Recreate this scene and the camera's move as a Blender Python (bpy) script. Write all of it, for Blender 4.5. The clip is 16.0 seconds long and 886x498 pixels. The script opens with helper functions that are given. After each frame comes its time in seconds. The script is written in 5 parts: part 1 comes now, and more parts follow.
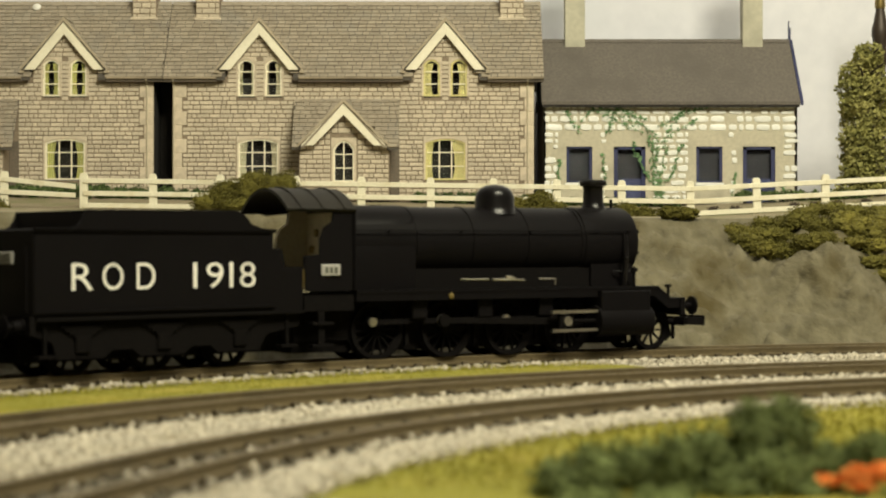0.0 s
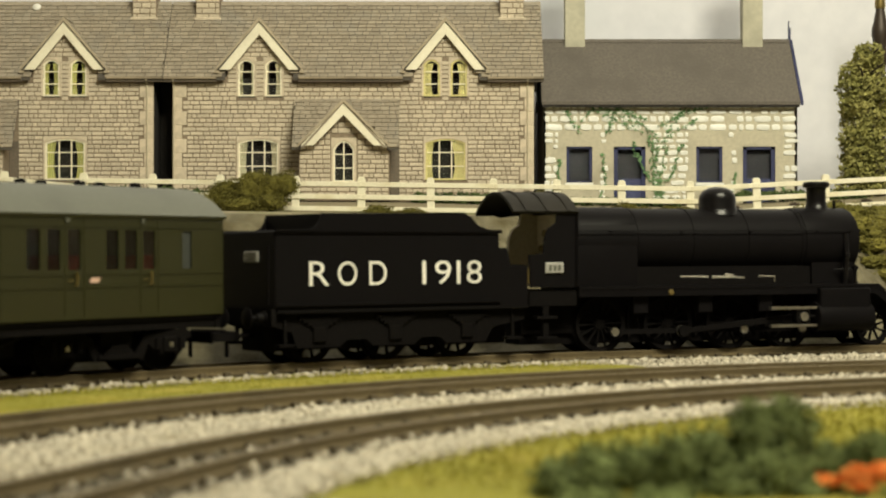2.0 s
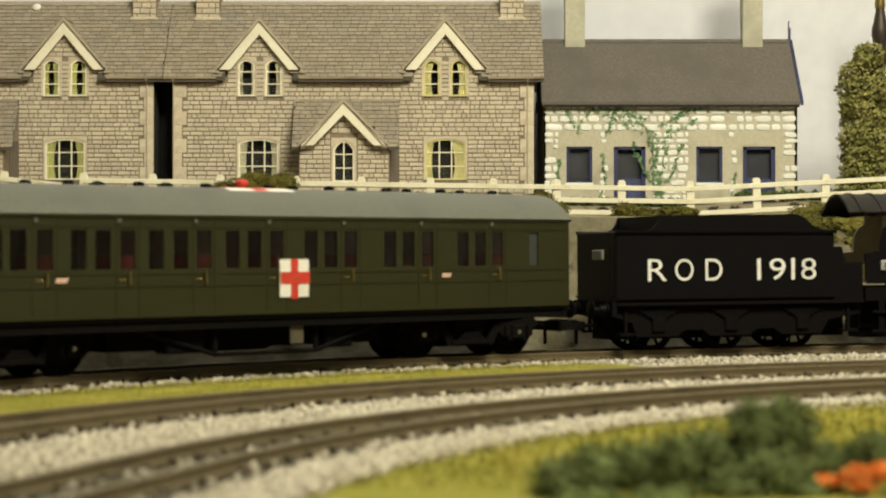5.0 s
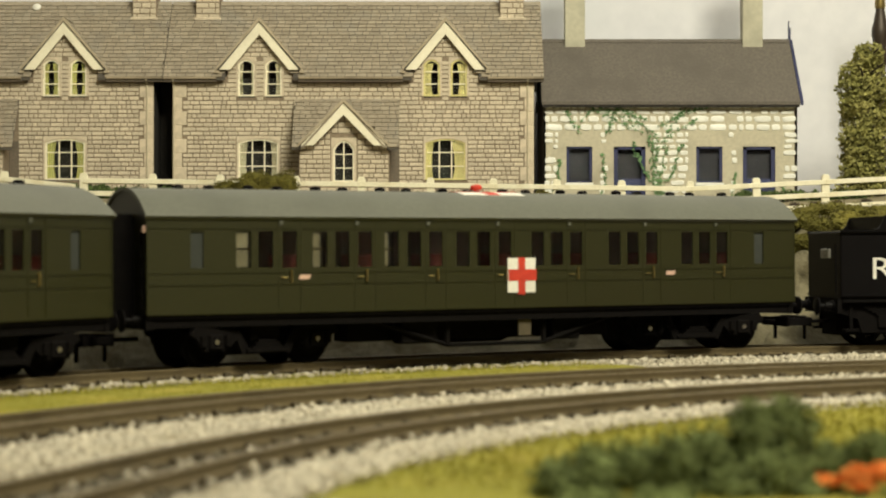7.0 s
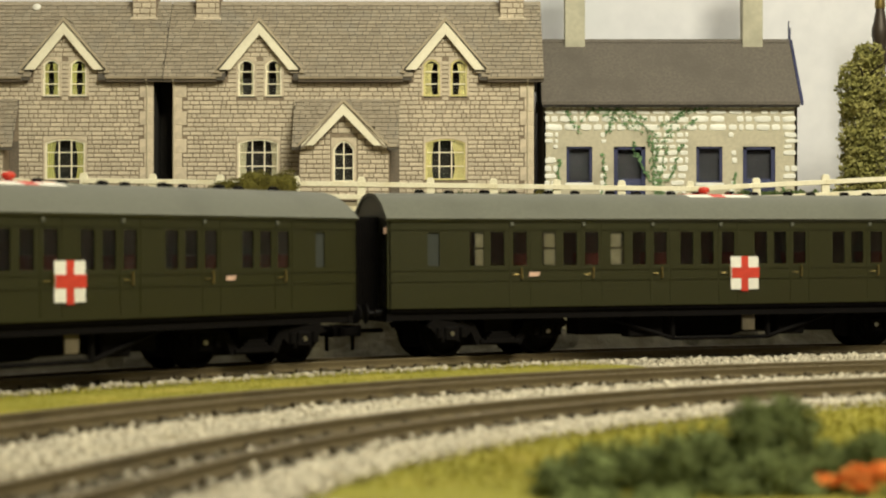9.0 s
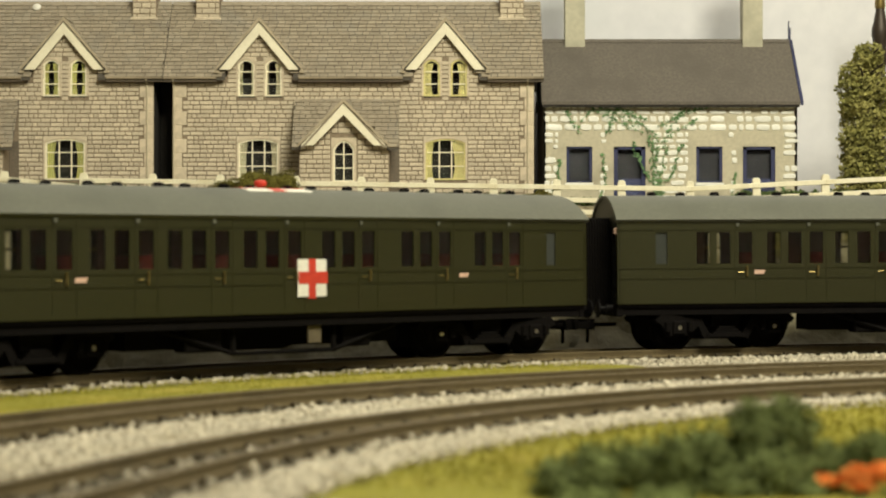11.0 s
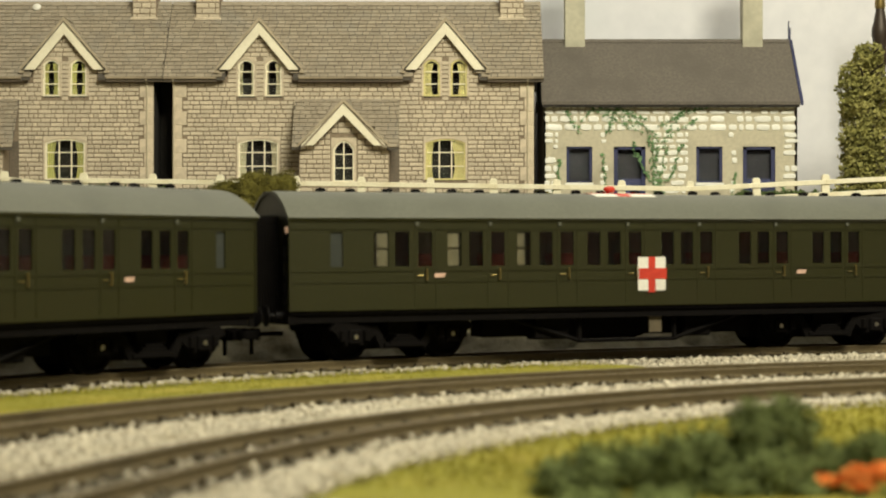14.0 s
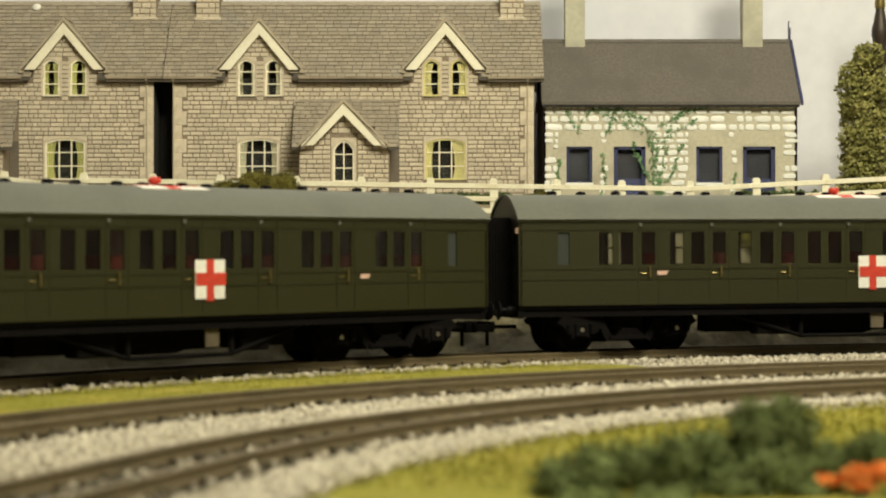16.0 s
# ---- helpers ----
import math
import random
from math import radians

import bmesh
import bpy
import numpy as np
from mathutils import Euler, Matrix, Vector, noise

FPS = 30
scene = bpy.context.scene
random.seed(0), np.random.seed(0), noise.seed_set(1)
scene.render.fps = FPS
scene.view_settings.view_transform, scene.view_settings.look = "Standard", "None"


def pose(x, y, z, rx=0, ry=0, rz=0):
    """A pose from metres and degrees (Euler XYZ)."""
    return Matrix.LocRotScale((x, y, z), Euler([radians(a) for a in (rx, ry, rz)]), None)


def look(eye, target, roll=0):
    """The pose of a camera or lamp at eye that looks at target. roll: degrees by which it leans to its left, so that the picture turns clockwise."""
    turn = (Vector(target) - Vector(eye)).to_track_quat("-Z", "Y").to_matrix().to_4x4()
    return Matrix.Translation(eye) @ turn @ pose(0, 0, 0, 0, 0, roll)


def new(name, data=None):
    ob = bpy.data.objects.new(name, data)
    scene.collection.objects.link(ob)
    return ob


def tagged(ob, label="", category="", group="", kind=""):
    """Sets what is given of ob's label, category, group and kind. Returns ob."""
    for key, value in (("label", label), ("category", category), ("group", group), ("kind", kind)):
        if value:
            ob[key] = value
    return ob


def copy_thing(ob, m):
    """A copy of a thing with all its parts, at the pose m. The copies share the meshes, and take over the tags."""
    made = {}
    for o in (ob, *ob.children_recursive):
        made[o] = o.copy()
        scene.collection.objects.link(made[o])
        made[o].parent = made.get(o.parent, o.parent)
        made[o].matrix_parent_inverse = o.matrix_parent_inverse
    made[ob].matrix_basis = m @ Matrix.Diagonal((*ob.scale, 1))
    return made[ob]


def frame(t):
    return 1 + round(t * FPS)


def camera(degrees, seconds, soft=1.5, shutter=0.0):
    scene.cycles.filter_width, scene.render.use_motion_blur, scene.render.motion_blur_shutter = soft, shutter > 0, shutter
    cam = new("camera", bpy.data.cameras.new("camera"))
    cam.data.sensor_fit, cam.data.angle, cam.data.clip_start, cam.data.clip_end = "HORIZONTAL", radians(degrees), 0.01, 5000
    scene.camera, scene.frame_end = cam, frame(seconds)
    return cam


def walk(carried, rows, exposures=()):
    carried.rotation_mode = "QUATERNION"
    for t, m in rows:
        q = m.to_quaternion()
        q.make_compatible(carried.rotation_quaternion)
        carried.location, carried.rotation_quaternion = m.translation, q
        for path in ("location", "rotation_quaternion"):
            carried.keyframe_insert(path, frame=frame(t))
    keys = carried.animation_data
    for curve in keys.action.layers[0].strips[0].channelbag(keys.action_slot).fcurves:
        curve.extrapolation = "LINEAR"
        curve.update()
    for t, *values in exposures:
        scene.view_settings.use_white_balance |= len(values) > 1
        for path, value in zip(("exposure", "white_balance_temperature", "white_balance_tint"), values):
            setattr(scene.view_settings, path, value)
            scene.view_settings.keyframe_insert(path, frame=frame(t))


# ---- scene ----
# A model railway in its true small size; lengths below are millimetres unless a name says otherwise.
MM = 0.001
EYE = (0, 0, 0.0303)
TILT, LEAN = 0.2687, 0.3524
cam = camera(27.09, 16.0, soft=1.9)
AIM = (0, 1, 0.0303 + math.tan(radians(TILT)))
walk(cam, [(0, look(EYE, AIM, -LEAN)), (16, look(EYE, AIM, -LEAN))],
     exposures=[(0, 0.0, 5900, 4.0), (16, 0.0, 5900, 4.0)])
cam.data.dof.use_dof = True
cam.data.dof.focus_distance = 0.82
cam.data.dof.aperture_fstop = 35

# ---- world and lamps: an indoor room with a ceiling light ----
world = bpy.data.worlds.new("room_light")
scene.world = world
world.use_nodes = True
world.node_tree.nodes["Background"].inputs[0].default_value = (1.0, 0.93, 0.80, 1)
world.node_tree.nodes["Background"].inputs[1].default_value = 0.10


def area_lamp(name, place, target, size_x, size_y, watts, colour):
    data = bpy.data.lights.new(name, "AREA")
    data.shape, data.size, data.size_y, data.energy, data.color = "RECTANGLE", size_x, size_y, watts, colour
    ob = new(name, data)
    ob.matrix_world = look(place, target)
    return ob


area_lamp("ceiling_lamp", (0.32, 0.08, 0.74), (0.05, 1.05, 0.26), 0.50, 0.26, 16.2, (1.0, 0.86, 0.60))

# ---- materials ----
def nodes_of(name):
    m = bpy.data.materials.new(name)
    m.use_nodes = True
    nt = m.node_tree
    return m, nt, nt.nodes["Principled BSDF"]


def surface(name, a, b=None, rough=0.6, metal=0.0, grain=900.0, patch=60.0, bump=0.15, spec=0.5, c=None, per=None, dist=0.0004, coat=0.0, vary=0.25, stretch=None):
    """Two tones mixed by noise at two scales, a third tone in patches, and a fine relief."""
    m, nt, p = nodes_of(name)
    N, L = nt.nodes.new, nt.links.new
    b = b or tuple(v * 0.75 for v in a)
    geo = N("ShaderNodeTexCoord")
    fine, wide = N("ShaderNodeTexNoise"), N("ShaderNodeTexNoise")
    fine.inputs["Scale"].default_value, wide.inputs["Scale"].default_value = grain, patch
    fine.inputs["Detail"].default_value, wide.inputs["Detail"].default_value = 4, 3
    coords = geo.outputs["Object"]
    if stretch:
        scaled = N("ShaderNodeMapping")
        scaled.inputs["Scale"].default_value = stretch
        L(coords, scaled.inputs["Vector"])
        coords = scaled.outputs["Vector"]
    L(coords, fine.inputs["Vector"]), L(coords, wide.inputs["Vector"])
    mix = N("ShaderNodeMix")
    mix.data_type = "RGBA"
    mix.inputs[6].default_value, mix.inputs[7].default_value = (*a, 1), (*b, 1)
    ramp = N("ShaderNodeMapRange")
    ramp.inputs["From Min"].default_value, ramp.inputs["From Max"].default_value = 0.35, 0.65
    L(fine.outputs["Fac"], ramp.inputs["Value"])
    L(ramp.outputs["Result"], mix.inputs[0])
    out = mix.outputs[2]
    mix2 = N("ShaderNodeMix")
    mix2.data_type = "RGBA"
    mix2.inputs[7].default_value = (*(c or tuple(v * 0.8 for v in b)), 1)
    ramp2 = N("ShaderNodeMapRange")
    ramp2.inputs["From Min"].default_value, ramp2.inputs["From Max"].default_value = 0.5, 0.72
    L(wide.outputs["Fac"], ramp2.inputs["Value"])
    L(ramp2.outputs["Result"], mix2.inputs[0])
    L(out, mix2.inputs[6])
    out = mix2.outputs[2]
    if per:
        source = N("ShaderNodeObjectInfo").outputs["Random"] if per == "object" else N("ShaderNodeNewGeometry").outputs["Random Per Island"]
        hsv = N("ShaderNodeHueSaturation")
        rng = N("ShaderNodeMapRange")
        rng.inputs["To Min"].default_value, rng.inputs["To Max"].default_value = 1 - vary, 1 + vary
        L(source, rng.inputs["Value"]), L(rng.outputs["Result"], hsv.inputs["Value"]), L(out, hsv.inputs["Color"])
        out = hsv.outputs["Color"]
    L(out, p.inputs["Base Color"])
    p.inputs["Roughness"].default_value, p.inputs["Metallic"].default_value = rough, metal
    p.inputs["Specular IOR Level"].default_value = spec
    p.inputs["Coat Weight"].default_value = coat
    if bump:
        bp = N("ShaderNodeBump")
        bp.inputs["Strength"].default_value, bp.inputs["Distance"].default_value = bump, dist
        L(fine.outputs["Fac"], bp.inputs["Height"]), L(bp.outputs["Normal"], p.inputs["Normal"])
    return m


def glass_of(name, tint, rough=0.05, ior=1.45):
    m, nt, p = nodes_of(name)
    p.inputs["Base Color"].default_value = (*tint, 1)
    p.inputs["Transmission Weight"].default_value = 1.0
    p.inputs["Roughness"].default_value, p.inputs["IOR"].default_value = rough, ior
    p.inputs["Specular IOR Level"].default_value = 0.5
    return m


BLACK = surface("black_paint", (0.0052, 0.0046, 0.0051), (0.0064, 0.0057, 0.0061), 0.45, bump=0.05, grain=1500, spec=0.06)
GLOSS = surface("black_gloss", (0.0050, 0.0044, 0.0048), (0.0060, 0.0052, 0.0056), 0.28, bump=0.02, grain=1500, spec=0.22)
# cab roof: lighter and browner than the black of the engine
CABTOP = surface("brown_grey_cab_roof", (0.017, 0.0145, 0.0105), (0.012, 0.0105, 0.008), 0.6, bump=0.1, grain=900, patch=150, spec=0.2)
SOOT = surface("underframe_black", (0.0052, 0.0046, 0.0047), (0.0072, 0.0063, 0.0060), 0.78, bump=0.1, spec=0.04)
COAL = surface("coal", (0.010, 0.010, 0.011), (0.02, 0.02, 0.02), 0.5, bump=0.3)
CABIN = surface("cab_cream", (0.80, 0.73, 0.52), (0.72, 0.64, 0.44), 0.6)
STEEL = surface("bright_steel", (0.55, 0.52, 0.45), (0.40, 0.37, 0.31), 0.28, 0.9, bump=0.03)
BRASS = surface("brass", (0.36, 0.28, 0.11), (0.27, 0.21, 0.08), 0.4, 0.9, bump=0.03)
WHITE = surface("white_lettering", (0.80, 0.78, 0.72), (0.72, 0.70, 0.64), 0.5, bump=0.03)
RED = surface("red_paint", (0.55, 0.05, 0.025), (0.45, 0.035, 0.02), 0.5, bump=0.03)
PLATE = surface("number_plate", (0.42, 0.41, 0.38), (0.32, 0.31, 0.29), 0.45, bump=0.05)
GREEN = surface("coach_green", (0.0212, 0.0208, 0.0035), (0.0170, 0.0173, 0.0030), 0.44, bump=0.04, grain=1200, patch=40, c=(0.0196, 0.0180, 0.0034))
ROOF = surface("coach_roof_grey", (0.104, 0.107, 0.084), (0.090, 0.093, 0.073), 0.5, bump=0.05, patch=35)
SEAT = surface("seat_maroon", (0.26, 0.05, 0.04), (0.19, 0.04, 0.03), 0.9)
INSIDE = surface("coach_inside", (0.24, 0.18, 0.16), (0.19, 0.145, 0.125), 0.8)
PANE = glass_of("coach_glass", (0.90, 0.91, 0.88), 0.08)
RAIL = surface("rail_weathered", (0.155, 0.119, 0.059), (0.113, 0.087, 0.044), 0.55, 0.25, bump=0.1, grain=1400, patch=80)
RAILTOP = surface("rail_head_worn", (0.165, 0.130, 0.072), (0.125, 0.098, 0.055), 0.5, 0.25, bump=0.05)
SLEEPER = surface("sleeper_brown", (0.120, 0.096, 0.056), (0.080, 0.064, 0.038), 0.85, bump=0.2, per="object")
CHIPS = surface("ballast_white_chips", (0.52, 0.475, 0.38), (0.43, 0.39, 0.31), 0.85, bump=0.2, per="island", vary=0.24, c=(0.43, 0.385, 0.29))
GRIME = surface("oily_ballast", (0.105, 0.087, 0.050), (0.062, 0.053, 0.034), 0.9, bump=0.6, grain=600, patch=140, c=(0.12, 0.10, 0.06))
DARKCHIPS = surface("oily_stone_chips", (0.155, 0.138, 0.098), (0.105, 0.094, 0.068), 0.85, bump=0.2, per="island", vary=0.5)
BED = surface("ballast_bed", (0.44, 0.40, 0.31), (0.33, 0.30, 0.23), 0.9, bump=0.5, grain=700, patch=90, c=(0.30, 0.265, 0.20))
TURF = surface("scatter_turf", (0.285, 0.262, 0.026), (0.21, 0.20, 0.020), 0.95, bump=0.7, grain=1500, patch=45, c=(0.36, 0.30, 0.045), dist=0.001)
BLADE = surface("turf_fibres", (0.34, 0.305, 0.034), (0.26, 0.245, 0.026), 0.9, bump=0, per="island")
EARTH = surface("scenic_earth", (0.30, 0.25, 0.16), (0.22, 0.19, 0.12), 0.95, bump=0.5, grain=600, patch=35, c=(0.16, 0.17, 0.06))
ROCK = surface("plaster_rock", (0.152, 0.134, 0.080), (0.090, 0.078, 0.042), 0.9, bump=1.0, grain=150, patch=55, c=(0.062, 0.047, 0.012), dist=0.0030, stretch=(1.0, 0.2, 1.0))


# ---- mesh helpers ----
def box(bm, x0, x1, y0, y1, z0, z1, bev=0.0):
    v = [bm.verts.new((x, y, z)) for x in (x0, x1) for y in (y0, y1) for z in (z0, z1)]
    fs = [bm.faces.new([v[i] for i in q]) for q in ((0, 1, 3, 2), (4, 6, 7, 5), (0, 4, 5, 1), (2, 3, 7, 6), (0, 2, 6, 4), (1, 5, 7, 3))]
    if bev:
        bmesh.ops.bevel(bm, geom=list({e for f in fs for e in f.edges}), offset=bev, segments=1, affect="EDGES")


def prism(bm, poly, y0, y1, bev=0.0, axis="y"):
    """A flat polygon of (x, z) drawn out from y0 to y1 (axis x: of (y, z) drawn out along x; axis z: of (x, y))."""
    put = {"y": lambda a, b, d: (a, d, b), "x": lambda a, b, d: (d, a, b), "z": lambda a, b, d: (a, b, d)}[axis]
    a, b = ([bm.verts.new(put(p, q, d)) for p, q in poly] for d in (y0, y1))
    n = len(poly)
    fs = [bm.faces.new(a), bm.faces.new(b[::-1])]
    fs += [bm.faces.new((a[i], b[i], b[(i + 1) % n], a[(i + 1) % n])) for i in range(n)]
    if bev:
        bmesh.ops.bevel(bm, geom=list({e for f in fs[:2] for e in f.edges}), offset=bev, segments=1, affect="EDGES")


def lathe(bm, profile, seg=24, at=(0, 0, 0), axis="z"):
    """A profile of (radius, height) turned round an axis through at."""
    put = {"z": lambda r, s, h: (at[0] + r, at[1] + s, at[2] + h), "x": lambda r, s, h: (at[0] + h, at[1] + r, at[2] + s), "y": lambda r, s, h: (at[0] + r, at[1] + h, at[2] + s)}[axis]
    rings = [[bm.verts.new(put(r * math.cos(6.28319 * i / seg), r * math.sin(6.28319 * i / seg), h)) for i in range(seg)] for r, h in profile]
    for a, b in zip(rings, rings[1:]):
        for i in range(seg):
            bm.faces.new((a[i], a[(i + 1) % seg], b[(i + 1) % seg], b[i]))
    bm.faces.new(rings[0][::-1]), bm.faces.new(rings[-1])


def rod(bm, p, q, r, seg=8):
    p, q = Vector(p), Vector(q)
    m = (q - p).to_track_quat("Z", "Y").to_matrix()
    a, b = ([bm.verts.new(e + m @ Vector((r * math.cos(6.28319 * i / seg), r * math.sin(6.28319 * i / seg), 0))) for i in range(seg)] for e in (p, q))
    bm.faces.new(a[::-1]), bm.faces.new(b)
    for i in range(seg):
        bm.faces.new((a[i], a[(i + 1) % seg], b[(i + 1) % seg], b[i]))


def panel(bm, xs, zs, y0, y1, holes):
    """A wall sheet from y0 to y1 with rectangular holes (x0, x1, z0, z1), its reveals closed."""
    xb = sorted({*xs, *[h[0] for h in holes], *[h[1] for h in holes]})
    zb = sorted({*zs, *[h[2] for h in holes], *[h[3] for h in holes]})
    solid = {}
    for i in range(len(xb) - 1):
        for j in range(len(zb) - 1):
            cx, cz = (xb[i] + xb[i + 1]) / 2, (zb[j] + zb[j + 1]) / 2
            solid[i, j] = not any(h[0] < cx < h[1] and h[2] < cz < h[3] for h in holes)
    grid = {}
    def vert(i, j, y):
        if (i, j, y) not in grid:
            grid[i, j, y] = bm.verts.new((xb[i], y, zb[j]))
        return grid[i, j, y]
    for (i, j), full in solid.items():
        if not full:
            continue
        bm.faces.new([vert(*k, y0) for k in ((i, j), (i + 1, j), (i + 1, j + 1), (i, j + 1))])
        bm.faces.new([vert(*k, y1) for k in ((i, j + 1), (i + 1, j + 1), (i + 1, j), (i, j))])
        for (di, dj), (k, l) in (((-1, 0), ((i, j + 1), (i, j))), ((1, 0), ((i + 1, j), (i + 1, j + 1))), ((0, -1), ((i, j), (i + 1, j))), ((0, 1), ((i + 1, j + 1), (i, j + 1)))):
            if not solid.get((i + di, j + dj), False):
                bm.faces.new((vert(*k, y0), vert(*k, y1), vert(*l, y1), vert(*l, y0)))


def finish(name, bm, material, angle=35):
    bmesh.ops.recalc_face_normals(bm, faces=bm.faces[:])
    bmesh.ops.scale(bm, vec=(MM, MM, MM), verts=bm.verts[:])
    me = bpy.data.meshes.new(name)
    bm.to_mesh(me), bm.free()
    me.materials.append(material)
    me.shade_smooth()
    me.set_sharp_from_angle(angle=radians(angle))
    return me


def part(name, bm, material, parent=None, label="", m=None):
    ob = new(name, bm if isinstance(bm, bpy.types.Mesh) else finish(name, bm, material))
    ob.parent = parent
    if m is not None:
        ob.matrix_basis = m
    return tagged(ob, label)


def P(x, y, z, rx=0, ry=0, rz=0):
    return pose(x * MM, y * MM, z * MM, rx, ry, rz)


def raw(name, verts, faces, material, smooth=False):
    me = bpy.data.meshes.new(name)
    me.from_pydata((np.asarray(verts) * MM).tolist(), [], faces if isinstance(faces, list) else faces.tolist())
    me.materials.append(material)
    if smooth:
        me.shade_smooth()
    return me


# ---- the line of the tracks: a curve that runs out straight at both ends ----
def bend(s):
    s = min(max(s, -310.0), 260.0)
    return 0.528405 - 0.00223582 * s + 0.5 * 4.7607e-7 * s * s


STEP = 2.0
LINE = {0: (0.0, 572.85)}
for i in range(0, 600):
    a = bend((i + 0.5) * STEP)
    LINE[i + 1] = (LINE[i][0] + STEP * math.cos(a), LINE[i][1] + STEP * math.sin(a))
    a = bend(-(i + 0.5) * STEP)
    LINE[-i - 1] = (LINE[-i][0] - STEP * math.cos(a), LINE[-i][1] - STEP * math.sin(a))


def along(s, right=0.0):
    """The point at s along the train's track, right millimetres to the right of it (towards the inside of the curve), and its direction."""
    i = math.floor(s / STEP)
    f = s / STEP - i
    (x0, y0), (x1, y1), a = LINE[i], LINE[i + 1], bend(s)
    return x0 + f * (x1 - x0) + right * math.sin(a), y0 + f * (y1 - y0) - right * math.cos(a), a


MIDDLE, INNER = 96.1, 161.1
# ---- the setting: ground, tracks, ballast, rock bank, backdrop, room ----
def noise2(x, y, s, o=0.0):
    return noise.noise((x * s, y * s, o))


def bank_line(x):
    """Depth of the foot of the rock bank, which follows the outer track."""
    return float(np.interp(x, FOOT_X, FOOT_Y)) + 5 * noise2(x, 0, 0.03, 3)


FOOT_X, FOOT_Y = zip(*[along(s, -21)[:2] for s in range(-290, 420, 10)])


def bank_top(x):
    return 47.9 + (0.045 if x > 121 else 0.02) * abs(x - 121)


def brink(x):
    """Depth of the upper edge of the rock face."""
    return bank_line(x) + 112 + 8 * noise2(x, 0, 0.035, 6)


FENCE_Y = 899.0


def height(x, y):
    foot, edge = bank_line(x), brink(x)
    if y < foot or y < 300:
        return -4.0 + 0.5 * noise2(x, y, 0.05)
    low = 30.0 + (bank_top(x) + 0.4 - 30.0) * edge / FENCE_Y
    if y > FENCE_Y:
        return bank_top(x) + 1.6 + min(1.0, (y - FENCE_Y) / 60.0) * 7.0 + 0.6 * noise2(x, y, 0.04)
    if y > edge:
        return low + (bank_top(x) + 1.6 - low) * (y - edge) / (FENCE_Y - edge) + 0.5 * noise2(x, y, 0.05)
    f = (y - foot) / (edge - foot)
    v = f * 58.0
    (d1, d2), (e1, e2) = (noise.voronoi((x * k + 0.35 * noise2(x, v, 0.06, 8), v * k * 1.15, 4.0), distance_metric="DISTANCE")[0][:2] for k in (0.042, 0.10))
    lump = 8.0 * noise2(x, v, 0.022, 9) + 16.0 * min(d2 - d1, 0.5) + 8.0 * min(e2 - e1, 0.45) - 7.5 + 2.4 * abs(noise2(x, v, 0.16, 2)) + 1.6 * noise2(x, v, 0.34, 2) + 0.8 * noise2(x, v, 0.6, 1)
    return -4.0 + (low + 4.0) * f ** 0.85 + lump * math.sin(min(1.0, f * 1.05) * math.pi) ** 0.5


def ground_mesh(xs, ys, name, material):
    verts = [(x, y, height(x, y)) for y in ys for x in xs]
    n = len(xs)
    faces = [(j * n + i, j * n + i + 1, (j + 1) * n + i + 1, (j + 1) * n + i) for j in range(len(ys) - 1) for i in range(n - 1)]
    return raw(name, verts, faces, material, True)


board = tagged(new("ground", ground_mesh(np.linspace(-900, 1100, 101), np.linspace(-700, 640, 68), "ground", ROCK)), "painted scenic baseboard under the model railway", "ground", kind="structure")
def bank_mesh():
    xs = np.concatenate([np.arange(-900, -200, 25), np.arange(-200, 300, 2.0), np.arange(300, 1110, 25)])
    fs = np.linspace(-0.05, 1.12, 130)
    verts = []
    for f in fs:
        for x in xs:
            y = bank_line(x) + f * (brink(x) - bank_line(x))
            verts.append((x, y, height(x, y) - (1.0 if f < 0 else 0.0)))
    n = len(xs)
    return raw("rock_bank", verts, [(j * n + i, j * n + i + 1, (j + 1) * n + i + 1, (j + 1) * n + i) for j in range(len(fs) - 1) for i in range(n - 1)], ROCK, True)


bank = tagged(new("rock_bank", bank_mesh()), "cream plaster rock face with brown stains beside the track", "rock bank", kind="structure")
def terrace_mesh():
    xs, gs = np.arange(-900, 1110, 10), np.linspace(0.0, 1.0, 60)
    verts = [(x, y, height(x, y) - 0.2) for g in gs for x in xs for y in (brink(x) + 2 + g * (1062 - brink(x)),)]
    n = len(xs)
    return raw("terrace_ground", verts, [(j * n + i, j * n + i + 1, (j + 1) * n + i + 1, (j + 1) * n + i) for j in range(len(gs) - 1) for i in range(n - 1)], EARTH, True)


terrace = tagged(new("terrace_ground", terrace_mesh()), "sandy raised ground before the houses", "ground", kind="structure")


def rail_mesh(right, s0, s1):
    prof = [(-1.1, -2.5), (1.1, -2.5), (1.1, -2.1), (0.62, -1.8), (0.62, -0.9), (0.75, -0.7), (0.75, -0.1), (0.6, 0), (-0.6, 0), (-0.75, -0.1), (-0.75, -0.7), (-0.62, -0.9), (-0.62, -1.8), (-1.1, -2.1)]
    n, verts, faces = len(prof), [], []
    ss = np.arange(s0, s1 + 1, 8.0)
    for s in ss:
        for a, z in prof:
            x, y, _ = along(s, right + a)
            verts.append((x, y, z))
    for k in range(len(ss) - 1):
        faces += [(k * n + i, k * n + (i + 1) % n, (k + 1) * n + (i + 1) % n, (k + 1) * n + i) for i in range(n)]
    me = raw("rail", verts, faces, RAIL)
    me.materials.append(RAILTOP)
    for k, f in enumerate(me.polygons):
        f.material_index = 1 if k % n in (6, 7, 8) else 0
    return me


